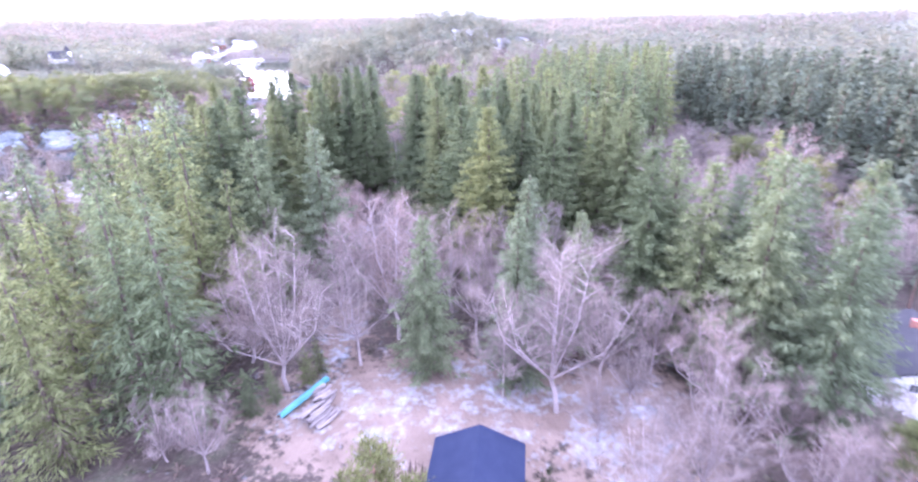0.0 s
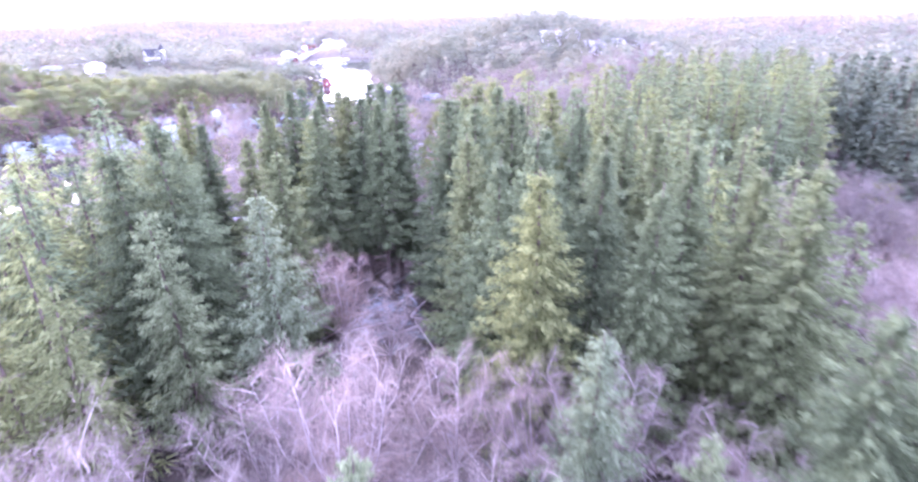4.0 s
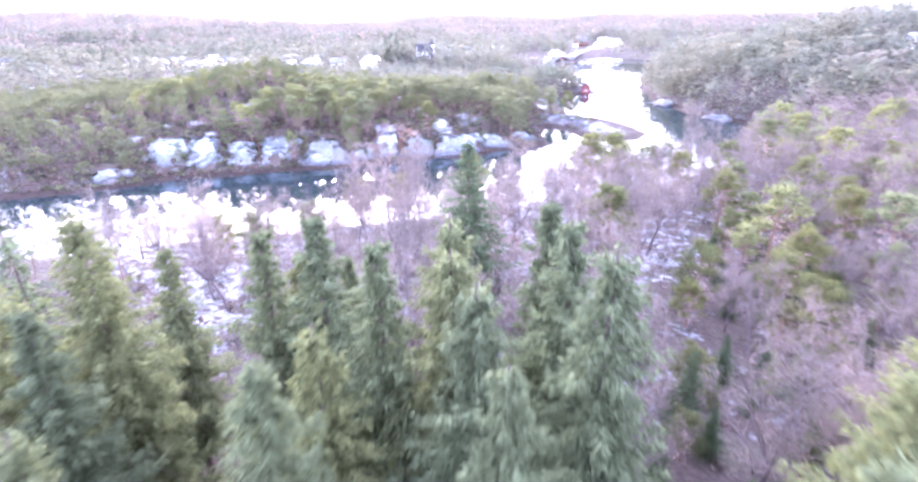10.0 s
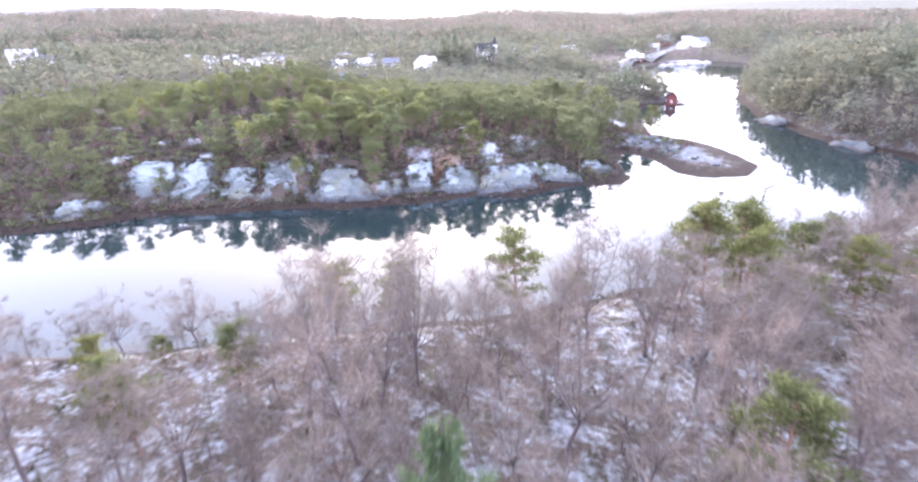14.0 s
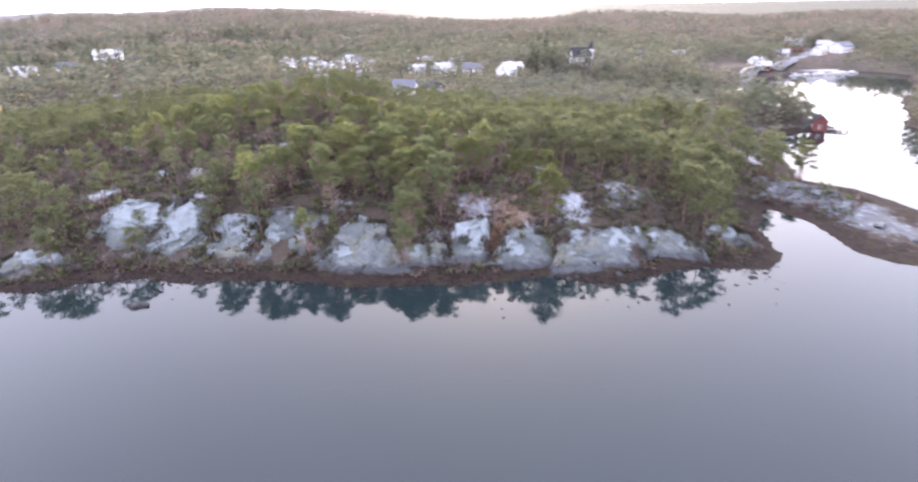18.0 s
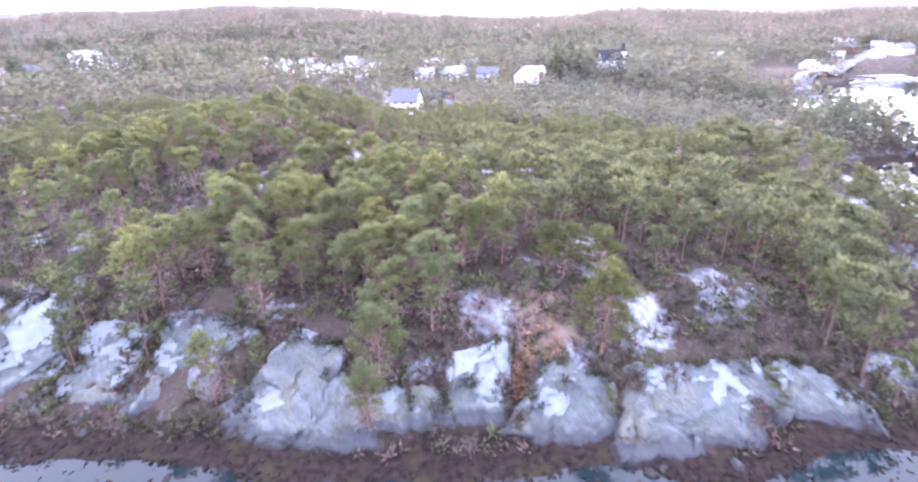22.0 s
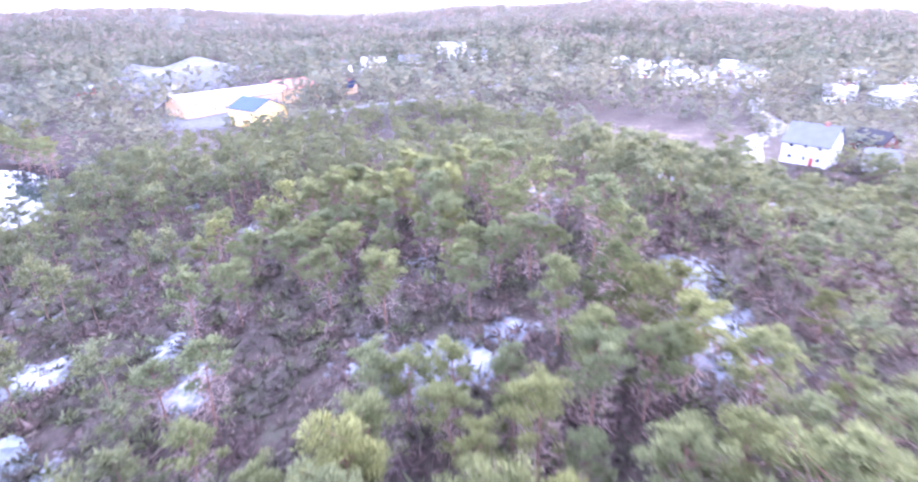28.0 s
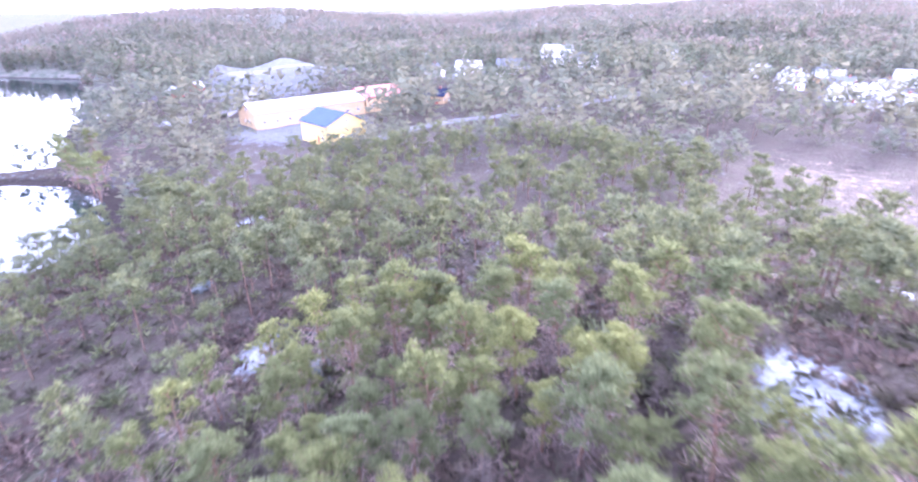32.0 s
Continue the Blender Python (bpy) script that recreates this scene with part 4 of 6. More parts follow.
def plant(kind, rng, x, y, scale=1.0, pick=None, lean=0.03, stretch=0.08):
    """Sets one tree out; the first of each shape is the pattern itself."""
    entry = kind[int(rng.integers(len(kind))) if pick is None else pick % len(kind)]
    m = pose(x, y, at(x, y) - 0.25, math.degrees(rng.normal(0, lean)), math.degrees(rng.normal(0, lean)), rng.uniform(0, 360)) @ Matrix.Diagonal((scale, scale, scale * rng.uniform(1 - stretch, 1 + stretch), 1))
    if entry[1]:
        return copy_thing(entry[0], m @ Matrix.Diagonal([1 / k for k in entry[0].scale] + [1]))
    entry[1] = True
    entry[0].matrix_basis = m
    return entry[0]


PINES = tree_kind("pine_tree", [pine_shape(10 + i, 10.0, 1.5) for i in range(7)], PINE, BARK_PINE, "green Scots pine with a reddish bare lower trunk", "pines of the heath")
OUTER_PINES = tree_kind("pine_tree", [pine_shape(20 + i, 10.0, 0.55) for i in range(5)], PINE, BARK_PINE, "green Scots pine with a reddish bare lower trunk", "pines of the heath")
BANK_PINES = tree_kind("pine_tree", [pine_shape(25 + i, 10.0, 1.3, 0.16) for i in range(3)], PINE_BACKLIT, BARK_PINE, "bushy green pine with low boughs on the bank", "pines of the bank")
BARE_UP, SPREAD = (0.05, 0.14, 0.30, 0.08, 0.22), (0.245, 0.22, 0.20, 0.265, 0.225)
NEAR_SPRUCES = tree_kind("spruce_tree", [spruce_shape(30 + i, 24.0, BARE_UP[i], SPREAD[i], 3.0) for i in range(5)], SPRUCE, BARK_DARK, "tall dark green spruce with drooping boughs", "spruces of the plantation")
SPRUCES = tree_kind("spruce_tree", [spruce_shape(35 + i, 24.0, BARE_UP[i], SPREAD[i], 0.8) for i in range(5)], SPRUCE, BARK_DARK, "tall dark green spruce with drooping boughs", "spruces of the plantation")
LONE = tree_kind("spruce_tree", [spruce_shape(46, 24.0, 0.04, 0.275, 2.2)], SPRUCE_DEEP, BARK_DARK, "broad dark green spruce standing alone among bare birches", "spruces of the plantation")
BLUES = tree_kind("blue_spruce_tree", [spruce_shape(40 + i, 24.0, 0.06, 0.25, 1.8) for i in range(2)], SPRUCE_BLUE, BARK_DARK, "tall blue-green spruce with hanging boughs", "spruces of the plantation")
OUTER_BIRCHES = tree_kind("birch_tree", [birch_shape(60 + i, 12.0, 0.55, (0.30, 0.36, 0.26, 0.34)[i], (0.2, 0.36)) for i in range(4)], TWIG_DARK, BARK_ALDER, "leafless dark-stemmed birch with a haze of mauve twigs", "bare birches of the wood")
BIRCHES = tree_kind("birch_tree", [birch_shape(50 + i, 12.0, 1.5, (0.36, 0.42, 0.30, 0.45, 0.34)[i]) for i in range(5)], TWIG, BARK_PALE, "leafless birch with a haze of pinkish twigs", "bare birches of the wood")


UNDER = [(5, 26), (2, 48), (0, 57), (-8, 75), (-14, 86), (-20, 98), (-26, 107)]


def spruce_for(x, y):
    """Spruces with finer boughs stand beside the line of flight."""
    return NEAR_SPRUCES if min(math.hypot(x - a0, y - b0) for a0, b0 in UNDER) < 24 else SPRUCES


def inside(x, y, patches):
    return any(((x - cx) / rx) ** 2 + ((y - cy) / ry) ** 2 < 1 for cx, cy, rx, ry in patches)


def scatter(rng, x0, y0, x1, y1, gap):
    """Jittered places over a rectangle, about one to each square of side gap, each with its metres from the water's edge."""
    i, j = np.meshgrid(np.arange(int((x1 - x0) / gap)), np.arange(int((y1 - y0) / gap)), indexing="ij")
    x = x0 + (i.ravel() + 0.5 + rng.uniform(-0.45, 0.45, i.size)) * gap
    y = y0 + (j.ravel() + 0.5 + rng.uniform(-0.45, 0.45, i.size)) * gap
    return [(float(a0), float(b0), float(c0)) for a0, b0, c0 in zip(x, y, land(x, y))]


SPRUCE_STANDS = [(-36, 62, 12, 30), (-41, 84, 10, 16), (9, 88, 15, 25), (17, 104, 12, 12), (30, 45, 9, 10)]
FAR_STAND = [(92, 140, 30, 60)]
CLEARINGS = [(44, 44, 8, 8), (-3, 52, 22, 12), (-14.5, 87, 7.5, 15), (-2, 38, 26, 13), (-28, 99, 12, 15), (22, 40, 6, 7), (-43, 105, 9, 8), (-20, 62, 8, 10), (-60, 118, 10, 9)]
rng = np.random.default_rng(3)
taken = []


def free_of(x, y, gap):
    return all((x - a0) ** 2 + (y - b0) ** 2 > gap * gap for a0, b0 in taken)


# trees that stand out: place, height of the top and shape
BY_YARD = [(20.7, 53.3, 29, 3), (24.2, 49.4, 29, 0), (23.8, 54.4, 29.5, 1), (27, 43.2, 30.3, 0), (31.5, 47, 29, 1), (31, 37.5, 28.5, 0), (35, 42, 28, 1), (28, 51, 27, 1)]
BY_YARD_LEFT = [(-25.1, 40.6, 29.6, 0), (-29.2, 41, 29.2, 3), (-34, 36, 26, 0), (-33, 47.5, 28, 3), (-28, 53, 26.5, 1), (-34.8, 63.9, 32.3, 3), (-31.8, 68.7, 31.9, 1), (-30, 58, 28.5, 0), (-39, 56, 27, 3), (-38, 72, 30, 4)]
BACK_WALL = [(3.1, 69.9, 33.4, 3), (13.5, 78, 32, 2), (18, 80, 31.5, 2), (22.5, 83, 31, 4), (4.1, 67.3, 31.2, 3), (20.8, 65.4, 33, 1), (18.6, 69, 31.2, 4), (12, 66.5, 30.5, 1), (8, 70, 32, 2), (15, 72, 32, 2), (0, 72.5, 30, 3), (-2, 78, 31, 1), (22.4, 72.5, 31, 3), (9, 77, 32, 4), (26, 69, 28, 0)]
EAST_EDGE = [(-4.1, 109.2, 33, 0), (1, 112.1, 33.2, 3), (-2.3, 103, 33, 3), (-6.8, 95.6, 32.2, 0), (-1.4, 95.1, 30.5, 0), (4.7, 101.5, 31.3, 4), (-6.4, 88.4, 33.2, 1), (-3.8, 92, 34.2, 3), (-2.6, 83.6, 32.7, 0), (-5.5, 100.4, 32.3, 3), (0.5, 88, 32, 2), (4, 80, 32, 4), (1, 108, 29, 2), (8, 95, 31, 2), (12, 88, 31, 2)]
MIDDLE_STAND = [(-21.9, 90, 31.8, 2), (-19.1, 96, 32.1, 4), (-24.6, 97.4, 32, 2), (-15.9, 93.6, 31.4, 2), (-15.6, 98.6, 33.3, 1), (-17.7, 101.7, 33, 2), (-23.5, 101, 32.8, 1), (-21.8, 98.4, 32.6, 4), (-19.7, 105, 32.5, 2), (-24.5, 93.6, 30, 4)]
THIN_ONES = [(-31.5, 96.1, 30.8, 2), (-29, 97.6, 32.2, 2), (-33.4, 99.5, 28.5, 2), (-34.5, 104, 26, 2)]
WEST_GROUP = [(-26.6, 69.8, 33.4, 3), (-22.6, 81, 28.1, 0), (-40, 91.5, 32.1, 1), (-41.5, 88, 30.8, 3), (-44.3, 83.4, 33.5, 0), (-34, 79.5, 31, 4), (-30, 75.5, 30.5, 1), (-28.5, 85, 29, 4), (-35.5, 87, 30, 2), (-48, 77, 30, 3), (-48.5, 91, 29, 4), (-53, 96, 25, 1), (-45, 97, 27, 4)]
for x, y, top, pick in BY_YARD + BY_YARD_LEFT + BACK_WALL + EAST_EDGE + MIDDLE_STAND + THIN_ONES + WEST_GROUP:
    kind = BLUES if (x > 23 and y < 56) else spruce_for(x, y)
    plant(kind, rng, x, y, (top - at(x, y)) / 24.0, pick, 0.015, 0.02)
    taken.append((x, y))
plant(LONE, rng, -39.7, 125.8, (29.3 - at(-39.7, 125.8)) / 24.0, 0, 0.01, 0.01)
taken.append((-39.7, 125.8))
# young spruces among the birches, slender and pale
for x, y, top, pick in ((-3.6, 47.6, 24, 0), (5.8, 46.2, 24, 1), (7.1, 56.5, 25.4, 0), (12.2, 51.7, 23, 1), (-17.9, 68.2, 28.4, 0), (-24.5, 64.5, 28, 1)):
    plant(BLUES, rng, x, y, (top - at(x, y)) / 24.0, pick, 0.02, 0.02)
    taken.append((x, y))
for x, y, tall, pick in ((-20, 41.5, 6, 0), (-18.2, 43, 5.5, 1), (-16, 46.5, 5.5, 3), (-15, 48.5, 5, 0), (-26.3, 144.4, 5, 4), (-23, 146, 4.5, 0), (-29, 141, 4, 1), (-14, 150, 6, 3), (-9, 139, 6, 0), (-11, 133, 7, 2), (-15, 129, 5, 1), (-55.6, 136.9, 4.5, 0)):
    plant(SPRUCES, rng, x, y, tall / 24.0, pick)
    taken.append((x, y))
# bare birches that stand out: place, height of the top
for x, y, top in ((9, 41.5, 25.8), (-17.7, 45.2, 25.4), (-7.3, 54.2, 26), (22.4, 40.3, 20), (-21.4, 34.6, 15.5), (-11, 49.5, 19.5), (2, 52, 20), (14.5, 47, 18.5), (16, 41.5, 15), (12, 37.5, 14.5), (27.5, 36, 15), (4, 43.5, 16), (17, 36, 13), (33, 33, 15), (-23, 50, 21), (-9, 61, 21), (-1, 60, 21.5), (4, 62, 20), (-14, 57, 21), (10, 60, 21), (16, 57.5, 20), (-17, 79, 20), (-11, 77, 17), (-25.5, 36, 13), (19.5, 46.5, 17)):
    plant(BIRCHES, rng, x, y, (top - at(x, y)) / 12.0, None, 0.03, 0.03)
    taken.append((x, y))
for x, y, top in ((-37, 144.5, 22.2), (-33.5, 142, 20.5), (-37.6, 154, 21.5), (-8.6, 129.4, 20.8), (-21.2, 127.3, 18.2), (-17.2, 144.7, 15.5), (-77, 145, 14.2), (-68.5, 149.3, 15.5), (-73.2, 135.4, 18.2), (-71, 121.4, 18.5), (-59, 118, 17), (-48, 131, 16), (-52, 150, 17.5), (-58, 146, 15), (-62, 128, 15.5), (-44, 138, 18)):
    plant(OUTER_BIRCHES, rng, x, y, (top - at(x, y)) / 12.0, None, 0.03, 0.03)
    taken.append((x, y))
# pines of the near bank and a few on the island: place, height of the top
for x, y, top in ((-51.4, 184, 19.2), (-54.3, 185.5, 17.2), (-48, 187.5, 19.5), (-50, 192, 16.5), (-45, 181, 18), (-43, 193, 16), (-67.1, 165.6, 16.3), (-82.4, 148.4, 13.6), (-74.2, 152.2, 15), (-62, 170.8, 11), (-41, 199, 15.4), (-25.5, 217, 19.6), (-39, 183, 13.5), (-22, 164.5, 14.5), (-75.4, 123.8, 16), (-88.5, 124.1, 12.5), (-76.7, 133.5, 14.4), (-87, 130.2, 10), (-85, 124, 12), (-20, 170, 14), (-12, 158, 16), (-36, 192, 16), (-30, 200, 17), (-50, 204, 10.5), (-15, 190, 18), (-8, 176, 17), (-26, 179.5, 16.5), (-15, 175.8, 16.5), (-21.5, 148, 15.5), (-13.4, 152, 15.5), (-10, 186, 16), (-4, 213, 17.5), (-29, 231, 17), (-15, 226, 17), (-20, 206, 17), (-7, 198, 17.5), (-5.5, 27.6, 15.6), (33, 29.5, 15), (-178, 206.5, 24), (-174.5, 208.5, 23.5), (-176.5, 211, 22.5), (-177, 223, 20), (-110, 294, 11)):
    plant(BANK_PINES, rng, x, y, (top - at(x, y)) / 11.2, None, 0.03, 0.03)
    taken.append((x, y))

for x, y, edge in list(scatter(rng, -10, 54, 22, 64, 5.5)) + list(scatter(rng, 12, 26, 34, 38, 5.0)):
    if free_of(x, y, 3.6):
        plant(BIRCHES, rng, x, y, rng.uniform(0.75, 1.1))
        taken.append((x, y))

for x, y, edge in scatter(rng, -82, 24, 70, 150, 4.9):
    if not inside(x, y, SPRUCE_STANDS) or inside(x, y, CLEARINGS) or not free_of(x, y, 3.0) or edge < 6 or y > 114:
        continue
    plant(spruce_for(x, y), rng, x, y, rng.uniform(0.8, 1.12), int(rng.choice([1, 2, 2, 3, 4])))
    taken.append((x, y))
# the tall stand behind, up the slope to the north-east
def in_tall_stand(x, y):
    return 110 < y < 190 and 6 + 0.35 * (y - 110) < x < 2 + 0.36 * y


for x, y, edge in scatter(rng, 4, 108, 72, 192, 4.7):
    if in_tall_stand(x, y) and free_of(x, y, 3.0):
        rim = x < 12 + 0.35 * (y - 110) or y < 118
        plant(SPRUCES, rng, x, y, (rng.uniform(29.5, 33) - at(x, y)) / 24.0, int(rng.choice([2, 2, 4] if rim else [1, 2, 4])), 0.015, 0.02)
        taken.append((x, y))
count_b = 0
for x, y, edge in scatter(rng, -112, 56, 60, 262, 5.9):
    if edge < 3 or x - 0.52 * y + 172 < 0 or not free_of(x, y, 3.8):
        continue
    if y < 112 and not inside(x, y, [(44, 84, 22, 30), (50, 105, 20, 20)]):
        continue
    if y < 56 or count_b > 330 or inside(x, y, YARD) or (inside(x, y, [(-14, 88, 8, 11)]) and rng.uniform() < 0.8):
        continue
    taken.append((x, y))
    if rng.uniform() < (0.0 if x < -34 else 0.08 if x < -30 or y < 150 else 0.45):
        plant(OUTER_PINES if y > 150 else BANK_PINES, rng, x, y, rng.uniform(0.7, 1.3))
    elif not (x > -26 and 110 < y < 168) or rng.uniform() < 0.5:
        plant(OUTER_BIRCHES if y > 90 else BIRCHES, rng, x, y, rng.uniform(0.85, 1.5) if edge > 14 else rng.uniform(0.45, 0.95))
        count_b += 1

# low dark spruces and junipers under the birches
for x, y, edge in scatter(rng, -24, 100, 16, 176, 4.5):
    if free_of(x, y, 1.6) and rng.uniform() < 0.75 and (y > 112 or x > -8):
        if rng.uniform() < 0.5:
            plant(BANK_PINES, rng, x, y, rng.uniform(0.35, 0.65))
        else:
            plant(LONE, rng, x, y, rng.uniform(0.14, 0.34))

for x, y, tall in ((-299, 63, 9), (-303, 58, 8), (-295, 68, 10), (-290, 74, 9.5), (-306, 66, 8), (-286, 82, 10), (-281, 88, 9), (-293, 79, 8.5), (-312, 60, 7.5)):
    plant(OUTER_PINES, rng, x, y, tall / 10.0)

# pines of the heath: those beside the flight one by one, the others as woods
FLIGHT = [(-110, 205), (-125, 200), (-140, 200), (-160, 198), (-180, 192), (-200, 184)]
OPEN = [(-107, 229, 9, 8), (-117, 233, 6, 8), (-113, 218, 7, 6), (-147, 182, 5, 5), (-140, 187, 6, 6)] + [(a0, b0, c0 * 1.5, d0 * 1.5) for a0, b0, c0, d0 in SNOW_ON_ROCK + SNOW_MORE] + GRIT + [(-298, 250, 34, 18), (-268, 276, 12, 12), (-330, 118, 40, 16), (-372, 112, 28, 18), (-248, 266, 18, 10), (-285, 268, 12, 12), (-330, 160, 14, 12), (-244, 112, 20, 10)]
near_pines, mid_pines, far_pines = [], [], []
for x, y, edge in scatter(rng, -330, 92, -86, 420, 3.9):
    if edge < 5 or x - 0.52 * y + 172 > -8 or (edge < 9 and rng.uniform() < 0.3) or inside(x, y, OPEN) or on_rock(x, y) or not free_of(x, y, 3.0):
        continue
    thin = rough_noise(np.array([x]), np.array([y]), 26, 44)[0]
    if rng.uniform() > (0.72 if x > -165 else 0.5) + 2.0 * (thin - 0.42) or (x > -110 and 255 < y < 290):
        continue
    d = min(math.hypot(x - a0, y - b0) for a0, b0 in FLIGHT)
    (near_pines if d < 46 else mid_pines if d < 110 else far_pines).append((x, y, rng.uniform(0.55, 0.95) * (1.12 if x > -138 and y > 214 else 1.06 if x > -162 else 0.82)))
near_pines.sort(key=lambda p: min(math.hypot(p[0] - a0, p[1] - b0) for a0, b0 in FLIGHT))
mid_pines += near_pines[175:]
for i, (x, y, s) in enumerate(near_pines[:175]):
    plant(BANK_PINES if x > -136 and y > 210 else PINES if i < 125 else OUTER_PINES, rng, x, y, s)


def clump_shape(seed, tall, n=18):
    """A far tree: a rounded or pointed heap of coarse foliage."""
    r5 = np.random.default_rng(seed)
    k = r5.uniform(0.15, 0.95, n)
    turn, out = r5.uniform(0, 6.28, n), tall * 0.24 * np.sqrt(1 - k) * r5.uniform(0.3, 1.1, n)
    spots = np.column_stack([np.cos(turn) * out, np.sin(turn) * out, k * tall])
    ways = np.column_stack([np.cos(turn), np.sin(turn), r5.uniform(-0.2, 0.9, n)])
    return (None, None), tufts(r5, spots, ways, tall * 0.75 / n**0.45, tall * 0.5 / n**0.45)


def wood_of(name, label, spots, shapes, needles, bark, squash=1.0):
    """A wood that nobody could count, as one object: needles and trunks of all its trees."""
    trunks, crowns = [], []
    zs = height(np.array([s[0] for s in spots]), np.array([s[1] for s in spots]))
    for (x, y, s), z in zip(spots, zs):
        (tv, tf), tris = shapes[int(rng.integers(len(shapes)))]
        c, sn = math.cos(a1 := rng.uniform(0, 6.28)), math.sin(a1)
        turn = np.array([[c, sn, 0], [-sn, c, 0], [0, 0, squash]]) * s
        if tv is not None:
            trunks.append((tv @ turn + [x, y, z - 0.2], tf))
        crowns.append(tris.reshape(-1, 3) @ turn + [x, y, z - 0.2])
    root = empty(name)
    tagged(root, label, "forest", kind="stuff")
    if trunks:
        v, f = joined(trunks)
        tagged(part("trunks", mesh_of("trunks", v, f, bark, True), bark, root), kind="stuff")
    v, f = soup(np.concatenate(crowns))
    tagged(part("crowns", mesh_of("crowns", v, f, needles), needles, root), kind="stuff")
    return root


MID = [pine_shape(70 + i, 10.0, 0.34) for i in range(6)]
FAR = [clump_shape(80 + i, 10.0, 30) for i in range(6)]
wood_of("pine_wood", "open wood of Scots pines on rocky heath", mid_pines, MID, PINE_FAR, BARK_WOOD)
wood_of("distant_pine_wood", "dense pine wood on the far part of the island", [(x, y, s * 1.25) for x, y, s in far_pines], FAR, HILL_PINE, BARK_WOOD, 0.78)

# woods farther off: the eastern hill, the ground behind the village, the western slope
hill_pines, bare, spruces_far, near_hill, stand = [], [], [], [], []
for x, y, edge in scatter(rng, 130, 90, 420, 620, 9.5):
    (bare if rng.uniform() < 0.3 else hill_pines).append((x, y, rng.uniform(0.9, 1.5)))
for x, y, edge in scatter(rng, -125, 300, 130, 560, 5.6):
    if edge > 3 and rng.uniform() < 0.9:
        (bare if (x > 20 and rng.uniform() < 0.5) else near_hill).append((x, y, rng.uniform(0.8, 1.35)))
for x, y, edge in scatter(rng, 0, 190, 135, 300, 6.5):
    if edge > 5:
        (bare if rng.uniform() < 0.42 else near_hill).append((x, y, rng.uniform(0.7, 1.3)))
for x, y, edge in scatter(rng, 46, 84, 124, 190, 5.5):
    if inside(x, y, FAR_STAND):
        stand.append((x, y, rng.uniform(1.5, 2.1)))
    elif not inside(x, y, SPRUCE_STANDS) and not in_tall_stand(x, y):
        bare.append((x, y, rng.uniform(0.9, 1.4)))
for x, y, edge in scatter(rng, -345, 20, -255, 100, 5.5):
    if edge > 4 and not inside(x, y, FIELDS + THIN_SNOW + OPEN) and rng.uniform() < 0.5:
        hill_pines.append((x, y, rng.uniform(0.5, 0.9)))
for x, y, edge in scatter(rng, -760, -260, -330, 640, 6.6):
    if edge > 6 and not inside(x, y, FIELDS + THIN_SNOW + OPEN + [(-400, 14, 16, 14)]) and rng.uniform() < 0.75 + 0.2 * (x < -480):
        k = rng.uniform()
        (bare if k < 0.22 else spruces_far if k > 0.7 and x < -430 else hill_pines).append((x, y, rng.uniform(0.75, 1.3)))
for x, y, edge in scatter(rng, -330, 380, -90, 760, 6.8):
    if edge > 6 and not inside(x, y, FIELDS + THIN_SNOW) and rng.uniform() < 0.85:
        (bare if rng.uniform() < 0.3 else hill_pines).append((x, y, rng.uniform(0.7, 1.2)))
for x, y, edge in scatter(rng, -270, -70, 130, 126, 6.5):
    if edge > 2.5 and free_of(x, y, 4.0) and not inside(x, y, [(-6, 80, 62, 66), (-60, 125, 30, 25)]) and x - 0.52 * y + 172 > 0:
        k = rng.uniform()
        (spruces_far if k < 0.3 and edge > 10 else bare).append((x, y, rng.uniform(0.6, 1.0) if edge < 14 else rng.uniform(0.9, 1.5)))
for x, y, edge in scatter(rng, -302, 384, -284, 402, 5.0):
    spruces_far.append((x, y, rng.uniform(1.2, 1.6)))
wood_of("spruce_stand", "dark spruce stand on the slope behind the yard", stand, [spruce_shape(130 + i, 12.0, 0.1, 0.18, 0.45) for i in range(4)], SPRUCE_FAR, BARK_WOOD)
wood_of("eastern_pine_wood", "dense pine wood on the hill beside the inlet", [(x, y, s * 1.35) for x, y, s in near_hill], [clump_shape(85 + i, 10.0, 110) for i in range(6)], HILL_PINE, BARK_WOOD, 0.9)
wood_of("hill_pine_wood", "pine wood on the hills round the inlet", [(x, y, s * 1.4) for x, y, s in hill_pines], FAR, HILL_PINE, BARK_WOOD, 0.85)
wood_of("bare_wood", "leafless pinkish wood on the slopes", bare, [birch_shape(90 + i, 10.0, 0.12) for i in range(3)], TWIG_FAR, BARK_WOOD)
wood_of("distant_spruce_wood", "dark spruce wood on the slope behind the village", spruces_far, [spruce_shape(95 + i, 12.0, 0.05, 0.16, 0.12) for i in range(3)], SPRUCE_FAR, BARK_WOOD)


